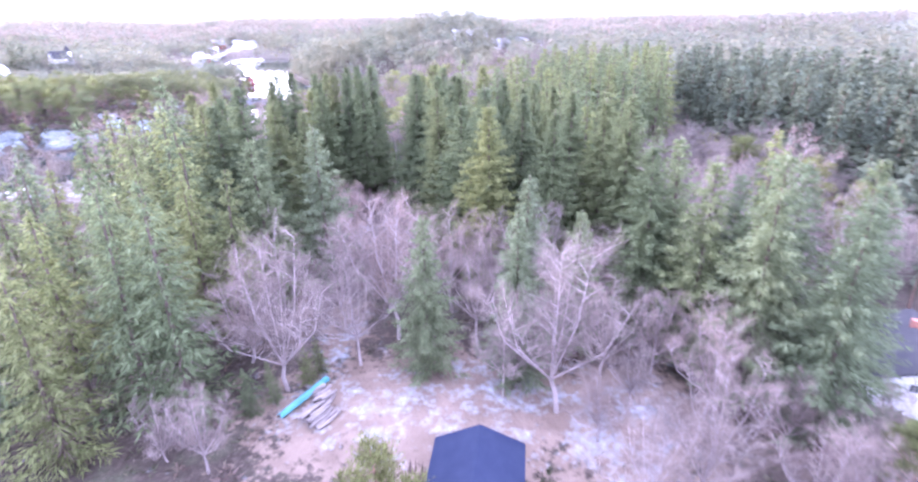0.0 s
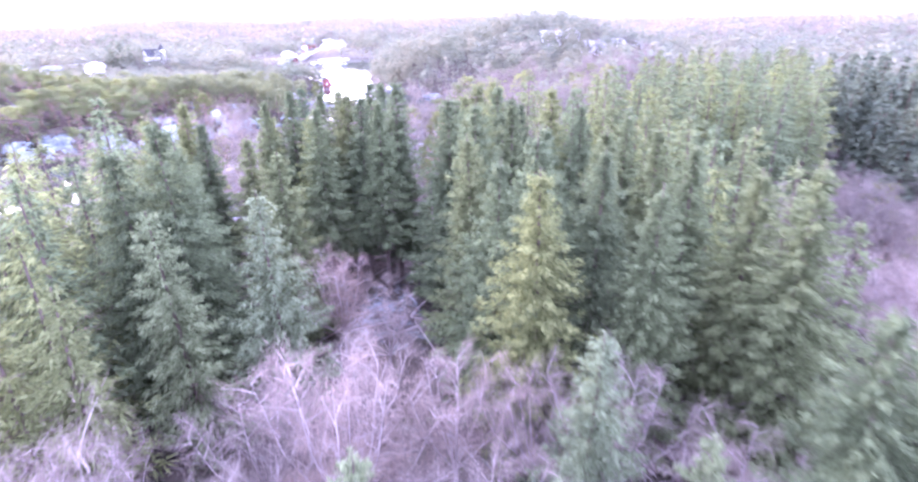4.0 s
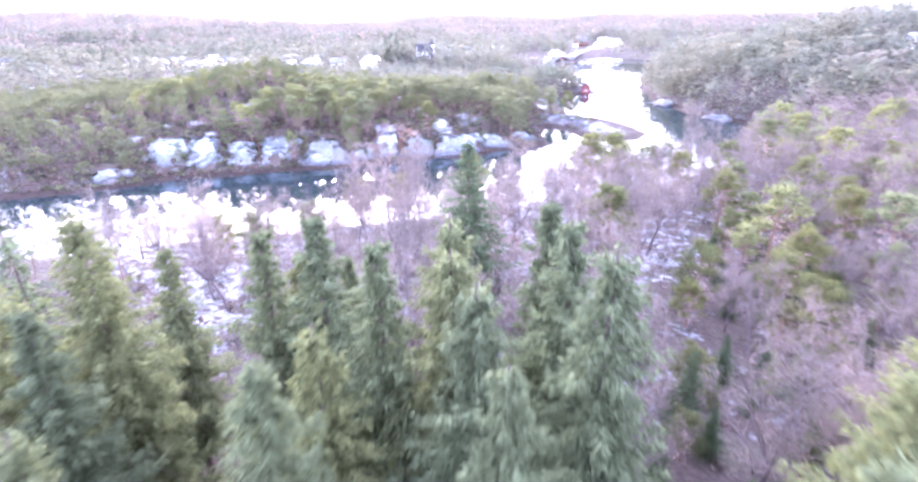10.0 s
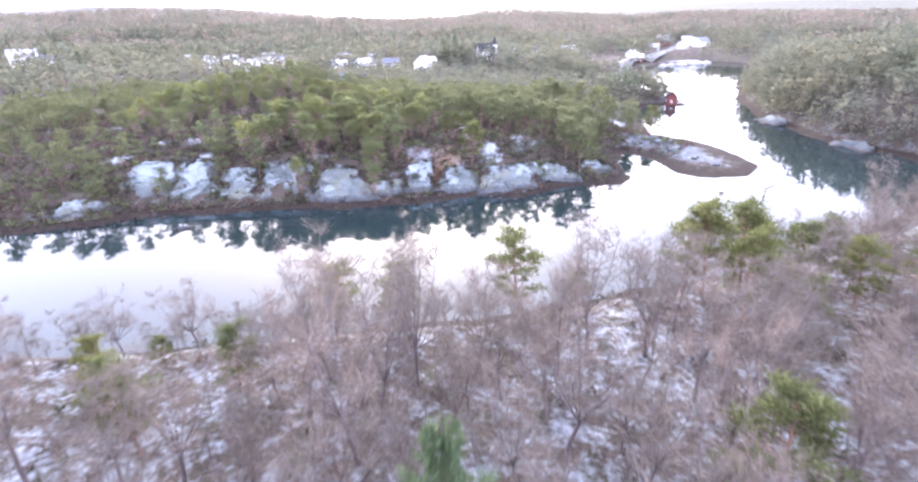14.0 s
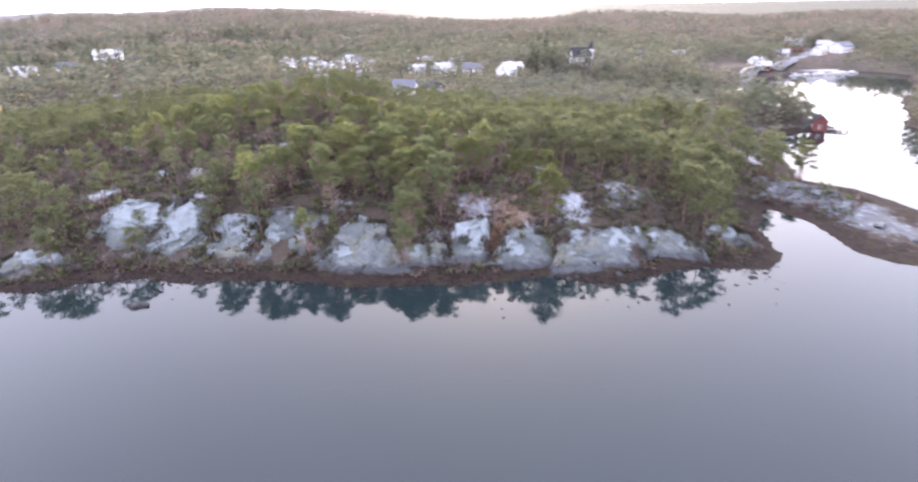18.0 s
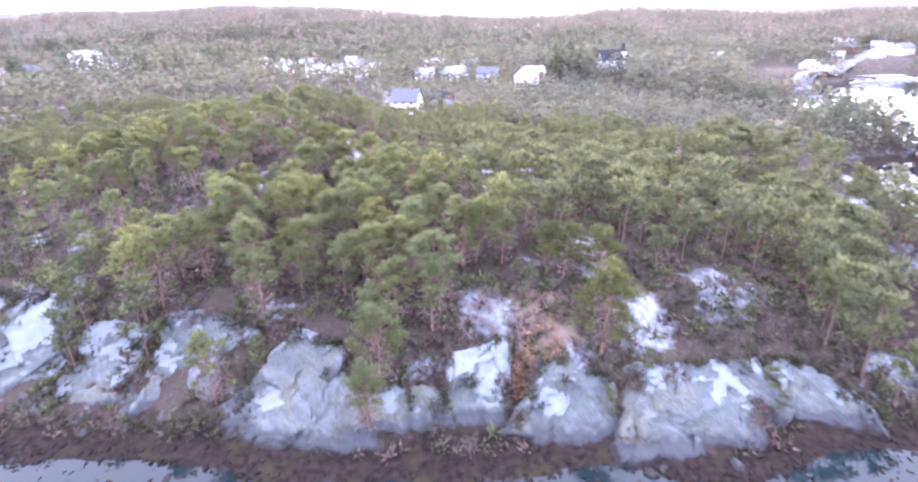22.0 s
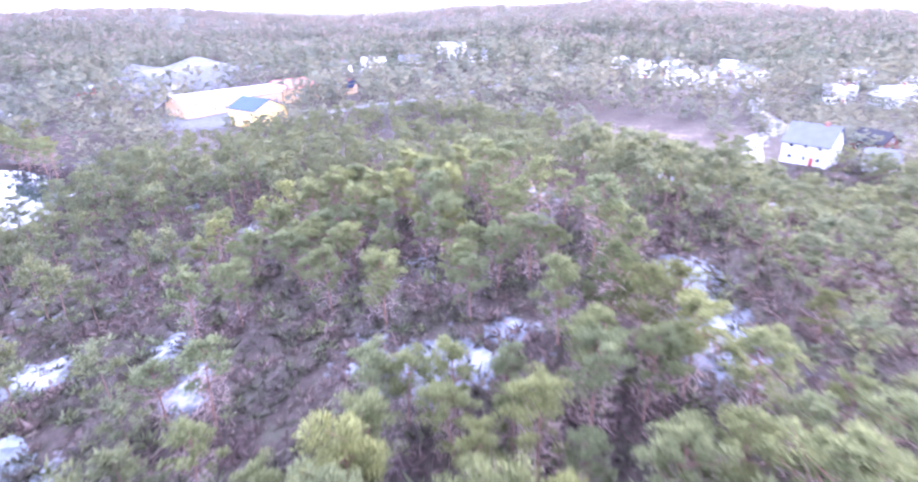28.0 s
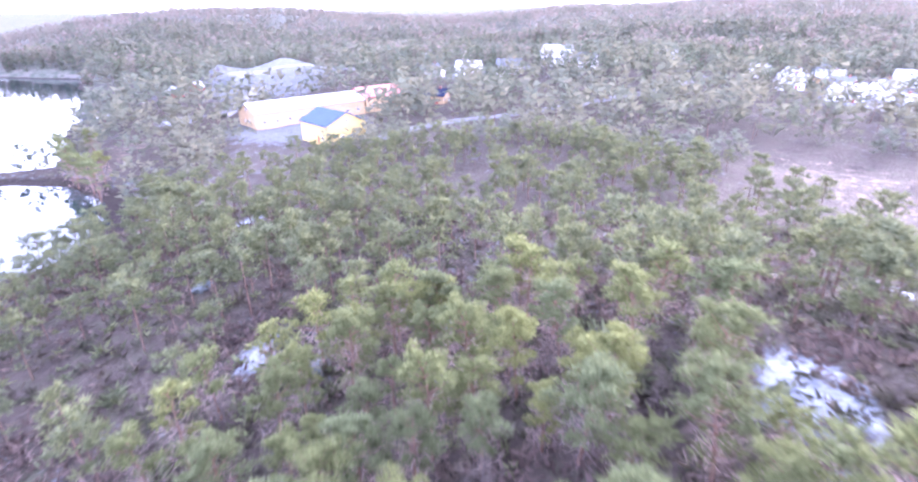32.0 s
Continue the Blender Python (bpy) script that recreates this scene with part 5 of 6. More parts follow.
# thickets of saplings on the near bank, and heather and low juniper on the heath
thicket = []
for x, y, edge in scatter(rng, -108, 50, 20, 250, 3.4):
    if edge < 1.5 or x - 0.52 * y + 172 < 0 or not free_of(x, y, 1.0) or inside(x, y, YARD):
        continue
    if y < 108 or rng.uniform() < (0.85 if x > -26 else 0.55):
        continue
    thicket.append((x, y, rng.uniform(0.35, 0.8)))
wood_of("sapling_thicket", "thicket of thin leafless saplings on the snowy bank", thicket, [birch_shape(120 + i, 7.5, 0.16, 0.16) for i in range(4)], TWIG_FAR, BARK_ALDER)


def sprigs(name, label, spots, size, blades, material):
    out = []
    zs = height(np.array([p[0] for p in spots]), np.array([p[1] for p in spots]))
    for (x, y, s, *own), z in zip(spots, zs):
        z = own[0] if own else z
        d = rng.normal(size=(blades, 3))
        d[:, 2] = np.abs(d[:, 2]) * 0.8 + 0.1
        d /= np.linalg.norm(d, axis=1, keepdims=True)
        out.append(tufts(rng, np.array([x, y, z - 0.05]) + d * size * s * rng.uniform(0.1, 0.8, (blades, 1)), d + rng.normal(0, 0.3, (blades, 3)), size * s * 0.7, size * s * 0.3))
    tagged(new(name, mesh_of(name, *soup(np.concatenate(out)), material)), label, "undergrowth", kind="stuff")


heath, bushes, litter, young, shrubs = [], [], [], [], []
for x, y, edge in scatter(rng, -262, 100, -92, 300, 1.7):
    if edge < 5 or on_rock(x, y, 0.5) or x - 0.52 * y + 172 > -6 or (inside(x, y, SNOW_ON_ROCK + SNOW_MORE) and rng.uniform() < 0.8):
        continue
    k = rng.uniform()
    if k < (0.86 if edge < 30 else 0.72):
        heath.append((x, y, rng.uniform(0.6, 1.5)))
    elif k < (0.97 if edge < 30 else 0.80):
        bushes.append((x, y, rng.uniform(0.6, 1.5)))
for x, y, edge in scatter(rng, -236, 126, -90, 262, 1.2):
    if 3.2 < edge and (edge < 26 or inside(x, y, [(-192, 190, 42, 44)])) and x - 0.52 * y + 172 < -6 and not on_rock(x, y, 0.5) and not (inside(x, y, SNOW_MORE) and rng.uniform() < 0.7):
        k = rng.uniform()
        if k < (0.66 if edge < 26 else 0.6):
            heath.append((x, y, rng.uniform(0.5, 1.2)))
        elif (0.66 <= k < 0.86 and 4 < edge < 26) or 0.6 <= k < 0.66:
            bushes.append((x, y, rng.uniform(0.5, 1.3)))
        elif k > 0.965:
            shrubs.append((x, y, rng.uniform(0.22, 0.62)))
        elif 0.86 <= k < 0.88 and 6 < edge < 26:
            young.append((x, y, rng.uniform(0.22, 0.5)))
for x, y, edge in scatter(rng, -100, 30, 50, 210, 2.2):
    if edge > 3 and x - 0.52 * y + 172 > 0 and not inside(x, y, YARD) and rng.uniform() < (0.5 if y < 110 else 0.2):
        litter.append((x, y, rng.uniform(0.6, 1.6)))
wood_of("heath_shrubs", "leafless grey shrubs and dead young pines on the heath", shrubs, [birch_shape(140 + i, 7.5, 0.3, 0.3) for i in range(4)], TWIG_DARK, BARK_ALDER)
wood_of("pine_sapling_growth", "young pines between the shore rocks", young, MID, PINE_FAR, BARK_WOOD)
sprigs("heather", "brown winter heather and dry grass on the heath", heath, 0.95, 14, SCRUB)
sprigs("rock_heather", "heather and moss hanging over the edges of the rocks", RIMS, 0.9, 12, SCRUB)
tan, pale = [], []
for i in range(70):
    turn, out = rng.uniform(0, 6.28), math.sqrt(rng.uniform())
    tan.append((-125 + 2.4 * out * math.cos(turn), 207.6 + 1.7 * out * math.sin(turn), rng.uniform(0.6, 1.2)))
    pale.append((-131 + 5 * out * math.sin(turn), 208.4 + 3.4 * out * math.cos(turn), rng.uniform(0.14, 0.3)))
sprigs("dead_bracken", "rust-coloured dead bracken between the rocks", tan, 0.9, 16, BRACKEN)
wood_of("dead_shrubs", "pale dead shrubs above the shore rocks", pale, [birch_shape(150 + i, 7.5, 0.35, 0.34) for i in range(3)], DEAD_TWIG, BARK_ALDER)
sprigs("juniper_scrub", "low green juniper and pine scrub", bushes, 0.95, 30, PINE_FAR)
sprigs("woodland_undergrowth", "brown twigs and dead bracken under the trees", litter, 0.9, 14, SCRUB)

# ---- the skyline ----
hill_trees = []
r2 = np.random.default_rng(12)
yaw, r = np.radians(r2.uniform(-50, 152, 17000)), 430 + 640 * r2.uniform(size=17000) ** 0.8
hx, hy = -110 - np.sin(yaw) * r, 190 + np.cos(yaw) * r
keep = (land(hx, hy) > 6) & ((r > 560) | (rough_noise(hx, hy, 90, 61) > 0.42))
for x, y in zip(hx[keep][:14000], hy[keep][:14000]):
    if not inside(x, y, FIELDS + THIN_SNOW):
        hill_trees.append((float(x), float(y), r2.uniform(1.1, 1.8)))
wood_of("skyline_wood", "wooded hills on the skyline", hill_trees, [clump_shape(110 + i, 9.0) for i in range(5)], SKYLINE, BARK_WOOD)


def haze_material(name, glow):
    m, nt, bsdf = shade(name, 1.0)
    co = nt.nodes.new("ShaderNodeNewGeometry").outputs["Position"]
    colour = blend(nt, ramp_noise(nt, co, 0.012, 0.3, 0.7, 8), (0.08, 0.085, 0.08), (0.12, 0.112, 0.105))
    nt.links.new(colour, bsdf.inputs["Base Color"])
    bsdf.inputs["Emission Color"].default_value = (0.60, 0.57, 0.63, 1)
    bsdf.inputs["Emission Strength"].default_value = glow
    return m


def skyline(radius, drop, seed, material):
    """A far ridge all round, as a long hill with a slope before it and one behind."""
    yaws = np.arange(-180, 180, 0.25)
    ups = np.interp(yaws, RIDGE_AT, RIDGE_UP) - drop
    rows = []
    for off, share in ((-260, 0.0), (-120, 0.6), (-30, 0.94), (0, 1.0), (90, 0.7), (300, 0.0)):
        r = radius + off
        x, y = -110 - np.sin(np.radians(yaws)) * r, 190 + np.cos(np.radians(yaws)) * r
        wavy = 1 + 0.16 * (rough_noise(yaws + 200, 0 * yaws + off * 0.01, 7, seed, 4) - 0.5)
        crown = 9 * (rough_noise(yaws + 200, 0 * yaws, 0.7, seed + 9, 2) - 0.5) * (share > 0.9)
        rows.append(np.stack([x, y, np.maximum((39 + radius * np.tan(np.radians(ups))) * share * wavy, 0) + crown - (4 if share == 0 else 0)], -1))
    v = np.concatenate(rows)
    n = len(yaws)
    f = [(k * n + i, k * n + (i + 1) % n, (k + 1) * n + (i + 1) % n, (k + 1) * n + i) for k in range(5) for i in range(n)]
    tagged(new("backdrop", mesh_of("backdrop", v, f, material, True)), "hazy wooded ridge far behind the village", "hills", kind="structure")


skyline(1500, 0.55, 40, haze_material("near_hazy_hills", 0.0))
skyline(1950, 0.22, 55, haze_material("middle_hazy_hills", 0.012))
skyline(2600, 0.0, 70, haze_material("far_hazy_hills", 0.03))

def boulder(x, y, size, seed, label="dark weed-covered stone in shallow water"):
    bm = bmesh.new()
    bmesh.ops.create_icosphere(bm, subdivisions=3, radius=1)
    for v in bm.verts:
        k = 1 + 0.5 * noise.fractal(v.co * 1.2 + Vector((seed, 0, 0)), 1, 2, 3)
        v.co = Vector((v.co.x * size * 1.3 * k, v.co.y * size * 0.9 * k, v.co.z * size * 0.55 * k))
    for f in bm.faces:
        f.smooth = True
    ob = part("shore_stone", bm, ROCK_BARE, None)
    ob.matrix_basis = pose(x, y, max(at(x, y), -0.25 * size) + 0.1 * size, 0, 0, seed * 47 % 360)
    tagged(ob, label, "stone", "stones along the water's edge")


r4 = np.random.default_rng(8)
boulder(-144, 153, 1.3, 1)
boulder(-110, 198, 0.5, 2)
boulder(-70, 247, 0.6, 3)
for i in range(46):
    k = r4.uniform(0, len(ISLAND_SHORE) - 1.001)
    (ax, ay), (bx, by) = ISLAND_SHORE[int(k)], ISLAND_SHORE[int(k) + 1]
    f0 = k - int(k)
    boulder(ax + (bx - ax) * f0 + r4.normal(1.0, 2.2), ay + (by - ay) * f0 + r4.normal(-0.8, 2.2), r4.uniform(0.25, 0.7), 10 + i)
for x, y, s in ((-86, 271, 1.1), (-94, 276, 1.3), (-79, 268, 0.8), (-101, 280, 1.0), (-228, 150, 1.0), (-217, 184, 0.8), (-213, 171, 0.9)):
    boulder(x, y, s, int(s * 30), "dark stone on the open rock")

pebbles, drift = [], []
for i in range(2600):
    k = r4.uniform(0, len(ISLAND_SHORE) - 1.001)
    (ax, ay), (bx, by) = ISLAND_SHORE[int(k)], ISLAND_SHORE[int(k) + 1]
    f0 = k - int(k)
    pebbles.append((ax + (bx - ax) * f0 + r4.normal(0.8, 2.0), ay + (by - ay) * f0 + r4.normal(-0.6, 2.0), r4.uniform(0.3, 1.0)))
WEED = surface("bladder_weed", (0.014, 0.011, 0.010), (0.026, 0.019, 0.015), 0.6, 0.6, 8, 0.4)
cube = np.array([(x, y, z) for x in (-1, 1) for y in (-1, 1) for z in (-0.6, 0.6)], float)
cube_faces = np.array([(0, 1, 3, 2), (4, 6, 7, 5), (0, 4, 5, 1), (2, 3, 7, 6), (0, 2, 6, 4), (1, 5, 7, 3)])
pz = height(np.array([p[0] for p in pebbles]), np.array([p[1] for p in pebbles]))
for i in range(360):
    k = r4.uniform(0, len(ISLAND_SHORE) - 1.001)
    (ax, ay), (bx, by) = ISLAND_SHORE[int(k)], ISLAND_SHORE[int(k) + 1]
    f0, off = k - int(k), r4.exponential(2.6)
    drift.append((ax + (bx - ax) * f0 + 0.8 * off, ay + (by - ay) * f0 - 0.6 * off, r4.uniform(0.25, 0.9)))
pieces = []
for x, y, s in drift:
    pieces.append((cube * r4.uniform(0.4, 1.0, (8, 1)) * s * np.array([0.5, 0.22, 0.04]) @ np.array(Euler((0, 0, r4.uniform(0, 6))).to_matrix()) + [x, y, 0.01], cube_faces))
for (x, y, s), z in zip(pebbles, pz):
    if z > -0.35:
        pieces.append((cube * r4.uniform(0.6, 1.0, (8, 1)) * s * np.array([0.4, 0.3, 0.09]) @ np.array(Euler((r4.uniform(-0.5, 0.5), r4.uniform(-0.5, 0.5), r4.uniform(0, 6))).to_matrix()) + [x, y, z + 0.03], cube_faces))
v, f = joined(pieces)
tagged(new("shore_weed", mesh_of("shore_weed", v, f, WEED)), "brown seaweed and cobbles along the tide line", "seaweed", kind="stuff")

# ---- houses ----


def gable_block(w, d, h, rise, below=1.6):
    bm = bmesh.new()
    prof = [(-d / 2, -below), (d / 2, -below), (d / 2, h), (0, h + rise), (-d / 2, h)]
    ends = [[bm.verts.new((x, y, z)) for y, z in prof] for x in (-w / 2, w / 2)]
    bm.faces.new(ends[0])
    bm.faces.new(ends[1][::-1])
    for i in range(5):
        j = (i + 1) % 5
        bm.faces.new((ends[0][i], ends[1][i], ends[1][j], ends[0][j]))
    bmesh.ops.recalc_face_normals(bm, faces=bm.faces)
    return bm


def roof_slope(w, d, h, rise, side, over=0.45, thick=0.22):
    """One slope of a gable roof, as a slab that hangs over walls and gables."""
    run = d / 2 + over
    drop = rise * run / (d / 2)
    bm = bmesh.new()
    top, low = h + rise + 0.02, h + rise - drop + 0.02
    pts = [(0, top), (side * run, low), (side * run, low + thick), (0, top + thick)]
    ends = [[bm.verts.new((x, y, z)) for y, z in pts] for x in (-w / 2 - over, w / 2 + over)]
    bm.faces.new(ends[0])
    bm.faces.new(ends[1][::-1])
    for i in range(4):
        j = (i + 1) % 4
        bm.faces.new((ends[0][i], ends[1][i], ends[1][j], ends[0][j]))
    bmesh.ops.recalc_face_normals(bm, faces=bm.faces)
    bmesh.ops.bevel(bm, geom=list(bm.edges), offset=0.03, segments=1, affect="EDGES")
    return bm


def window(root, x, y, z, wide, tall, axis):
    """A window with a frame proud of the wall, a bar across and a dark pane."""
    s = math.copysign(1, y if axis == "y" else x)
    bm = bmesh.new()
    bars = [(-wide / 2, -tall / 2, wide / 2, -tall / 2 + 0.1), (-wide / 2, tall / 2 - 0.1, wide / 2, tall / 2), (-wide / 2, -tall / 2, -wide / 2 + 0.1, tall / 2), (wide / 2 - 0.1, -tall / 2, wide / 2, tall / 2), (-0.04, -tall / 2, 0.04, tall / 2)]
    for a0, b0, a1, b1 in bars:
        if axis == "y":
            box(x + a0, y - 0.02, z + b0, x + a1, y + s * 0.08, z + b1, bm)
        else:
            box(x - 0.02, y + a0, z + b0, x + s * 0.08, y + a1, z + b1, bm)
    bmesh.ops.recalc_face_normals(bm, faces=bm.faces)
    fr = part("window", bm, TRIM, root)
    if axis == "y":
        pane = box(x - wide / 2 + 0.1, min(y, y + s * 0.03), z - tall / 2 + 0.1, x + wide / 2 - 0.1, max(y, y + s * 0.03), z + tall / 2 - 0.1)
    else:
        pane = box(min(x, x + s * 0.03), y - wide / 2 + 0.1, z - tall / 2 + 0.1, max(x, x + s * 0.03), y + wide / 2 - 0.1, z + tall / 2 - 0.1)
    part("pane", pane, GLASS, fr)


def house(name, x, y, turn, w, d, h, rise, wall, roof, label, category="house", windows=3, storeys=1, chimney=True, door=True, lift=0.0, group=""):
    """A gabled building whose ridge runs along its own x; turn in degrees."""
    ground_z = min(at(x + dx, y + dy) for dx in (-3, 0, 3) for dy in (-3, 0, 3))
    root = empty(name, pose(x, y, ground_z + lift, 0, 0, turn))
    tagged(root, label, category, group)
    part("wall", gable_block(w, d, h, rise, 1.6 + lift), wall, root)
    for side in (-1, 1):
        part("roof_slope", roof_slope(w, d, h, rise, side), roof, root)
        for storey in range(storeys):
            zc = 1.6 + storey * 2.7
            if zc + 0.7 > h + 0.2:
                continue
            for i in range(windows):
                window(root, (i - (windows - 1) / 2) * w / (windows + 0.3), side * d / 2, zc, 1.1, 1.2, "y")
        for gx0 in ((-1.6, 1.6) if d > 6 else (0,)):
            window(root, side * w / 2, gx0, 1.6, 1.0, 1.2, "x")
        if rise > 2:
            window(root, side * w / 2, 0, h + rise * 0.3, 0.9, 1.0, "x")
    if door:
        part("door", box(w * 0.12, -d / 2 - 0.05, -0.1, w * 0.12 + 0.95, -d / 2 + 0.02, 2.0), RED, root, "painted front door")
    if chimney:
        part("chimney", box(w * 0.18, -0.35, h + rise * 0.6, w * 0.18 + 0.7, 0.35, h + rise + 0.9), BRICK, root, "brick chimney")
    return root


# the yard at the start
house("garage", 0.7, 29.4, 83, 10.5, 6.6, 2.9, 1.5, GREY, SLATE, "low wooden garage with a blue-grey roof beside the gravel yard", "garage", 2, chimney=False)
house("cottage", 45, 45.5, 55, 13, 9, 2.6, 2.4, WHITE, TILE_ROOF, "white cottage with a dark roof among spruces", chimney=True)
# the white house at the brown field and the village behind it
house("farmhouse", -266, 277.5, 38, 10, 7.5, 5.0, 3.8, WHITE, GREY_ROOF, "white farmhouse with a grey-blue roof by the brown field", windows=3, storeys=2)
house("annex", -258, 288, 62, 6, 5, 2.8, 2.0, WHITE, GREY_ROOF, "small white annex with a grey roof beside the farmhouse", "shed", 1, chimney=False)
house("red_barn", -274, 298, 20, 8, 6, 3.0, 2.4, DARK_RED, TILE_ROOF, "dark red barn behind the white farmhouse", "barn", 2, chimney=False)
house("tall_house", -283, 352, 110, 9, 8, 6.4, 3.6, WHITE, SNOW_ROOF, "tall white house with a snowy roof", windows=3, storeys=2)
VILLAGE = ((-338, 350, 100, 14, 8, 4.6), (-322, 360, 40, 11, 8, 4.2), (-350, 338, 60, 10, 8, 4.0), (-302, 374, 70, 10, 7, 3.8), (-409, 300, 80, 11, 8, 4.0), (-420, 318, 120, 10, 8, 4.4), (-398, 330, 60, 12, 8, 4.0), (-442, 292, 90, 10, 8, 4.0), (-430, 345, 30, 11, 8, 4.2), (-466, 303, 20, 10, 8, 4.2), (-452, 312, 75, 11, 8, 4.0), (-459, 348, 50, 10, 8, 4.4), (-478, 322, 10, 11, 8, 4.0), (-394, 374, 35, 12, 8, 4.2), (-380, 391, 80, 11, 8, 4.0), (-408, 386, 15, 10, 8, 4.4), (-370, 433, 60, 11, 8, 4.2), (-352, 446, 20, 10, 8, 4.0), (-326, 490, 40, 12, 8, 4.2), (-344, 486, 85, 10, 8, 4.0), (-485, 292, 100, 11, 8, 4.2), (-384, 306, 10, 10, 7, 3.6), (-430, 308, 45, 9, 7, 3.8))
for i, (x, y, turn, w, d, h) in enumerate(VILLAGE):
    k = (0, 1, 0, 2, 0, 1, 0)[i % 7]
    house("village_house", x, y, turn, w, d, h, 2.8, (WHITE, WHITE, OCHRE, RED)[k], (SNOW_ROOF, GREY_ROOF, SNOW_ROOF, SNOW_ROOF)[k], ("white village house with a snowy roof", "white village house with a grey roof", "ochre village house with a snowy roof", "red village house with a snowy roof")[k], windows=3, storeys=2, group="houses of the village")
for i, (x, y, turn, w, d) in enumerate(((-479, 124, 80, 14, 8), (-474, 146, 85, 13, 8), (-464, 168, 95, 12, 8), (-600, 100, 70, 13, 9), (-612, 122, 30, 12, 8), (-581, 212, 60, 12, 8), (-598, 198, 20, 11, 8), (-560, 262, 70, 11, 8), (-640, 60, 40, 12, 8), (-622, 84, 80, 11, 8), (-312, 511, 20, 12, 8), (-295, 527, 60, 13, 9), (-231, 649, 80, 15, 9), (-278, 675, 20, 12, 9), (-262, 640, 50, 11, 8))):
    house("hillside_house", x, y, turn, w, d, 4.6, 3.0, (WHITE, WHITE, RED)[i % 3] if i > 2 else WHITE, SNOW_ROOF if i % 2 else GREY_ROOF, "white house with a pale roof on the slope" if (i < 3 or i % 3 < 2) else "red house with a pale roof on the slope", windows=3, storeys=2, group="houses on the slopes")
house("villa", -488, 192, 75, 15, 12, 7.5, 3.0, WHITE, SNOW_ROOF, "large white villa on the wooded slope", windows=4, storeys=2)
house("villa_wing", -478, 206, 75, 12, 9, 4.5, 2.6, WHITE, GREY_ROOF, "white side building of the villa with a grey roof", windows=3)
house("small_yellow_house", -396, 144, 80, 9, 7, 3.2, 2.4, OCHRE, SLATE, "small ochre house at the edge of the wood", windows=2)
for i, (x, y, turn) in enumerate(((28, 372, 30), (16, 400, 70), (44, 392, 110), (4, 384, 20), (60, 410, 50))):
    house("hilltop_house", x, y, turn, 13, 9, 5.0, 3.0, WHITE, SNOW_ROOF, "white house on the wooded hilltop", windows=3, storeys=2, group="houses on the hilltop")

for i, (x, y, turn) in enumerate(((-243, 655, 60), (-252, 668, 20), (-236, 622, 80), (-228, 520, 30), (-240, 536, 75), (-246, 585, 10))):
    house("harbour_house", x, y, turn, 8.5, 6.5, 4.0, 2.4, (WHITE, GREY, WHITE, DARK_RED)[i % 4], SNOW_ROOF, ("white harbour house with a snowy roof", "grey harbour shed with a snowy roof", "white harbour house with a snowy roof", "red harbour shed with a snowy roof")[i % 4], windows=3, storeys=2, group="houses at the harbour")

# the church
church = house("church", -285, 412, 60, 11, 7.5, 5.0, 4.6, WHITE, TILE_ROOF, "white wooden church with a pointed tower", "church", 4, chimney=False, lift=1.0)
part("tower", gable_block(3.2, 3.2, 8.6, 0.4), WHITE, church).matrix_basis = pose(6.6, 0, 0)
bm = bmesh.new()
bmesh.ops.create_cone(bm, cap_ends=True, segments=4, radius1=2.4, radius2=0.05, depth=4.4, matrix=pose(6.6, 0, 11.1, 0, 0, 45))
part("spire", bm, TILE_ROOF, church, "dark pointed spire")

# the long yellow and white building by the western water
house("yellow_hall", -327, 127.5, 52, 15, 12.5, 5.2, 3.0, YELLOW, BLUE_ROOF, "yellow gabled hall with a blue metal roof", "hall", 3, chimney=False, lift=0.6)
house("long_hall", -361, 103.5, 142, 42, 13, 4.6, 2.6, OCHRE, SNOW_ROOF, "long ochre hall under a snow-white roof", "hall", 9, chimney=False, lift=0.6)
house("red_roofed_hall", -385, 122.5, 142, 18, 13, 5.0, 2.8, OCHRE, RED_ROOF, "ochre hall with a red metal roof", "hall", 4, chimney=False, lift=0.6)
house("grey_boathouse", -402, -22, 35, 14, 9, 4.5, 4.2, GREY, TILE_ROOF, "weathered grey boathouse at the water", "boathouse", 2, chimney=False)
for x, y, turn in ((-399, 22, 20), (-394, 30, 60), (-404, 34, 0)):
    house("red_hut", x, y, turn, 5, 4, 2.8, 2.0, RED, SNOW_ROOF, "small red hut beside the harbour", "hut", 1, chimney=False, group="red huts at the harbour")

# the red boathouse on its spit
house("red_boathouse", -133, 363.5, 115, 4.6, 4.2, 3.4, 2.0, DARK_RED, TILE_ROOF, "small red boathouse on a rocky spit", "boathouse", 1, chimney=False)


def jetty(x, y, turn, length):
    root = empty("jetty", pose(x, y, 0, 0, 0, turn))
    tagged(root, "low wooden jetty on posts in the water", "jetty", "jetties")
    for i in range(int(length / 0.5)):
        part("plank", box(i * 0.5 - length / 2, -1.1, 0.75, i * 0.5 - length / 2 + 0.46, 1.1, 0.83), GREY, root)
    for i in range(4):
        for s in (-0.9, 0.9):
            part("post", box(i * length / 3.2 - length / 2 + 0.2, s - 0.12, -2.5, i * length / 3.2 - length / 2 + 0.44, s + 0.12, 0.75), LOG, root)


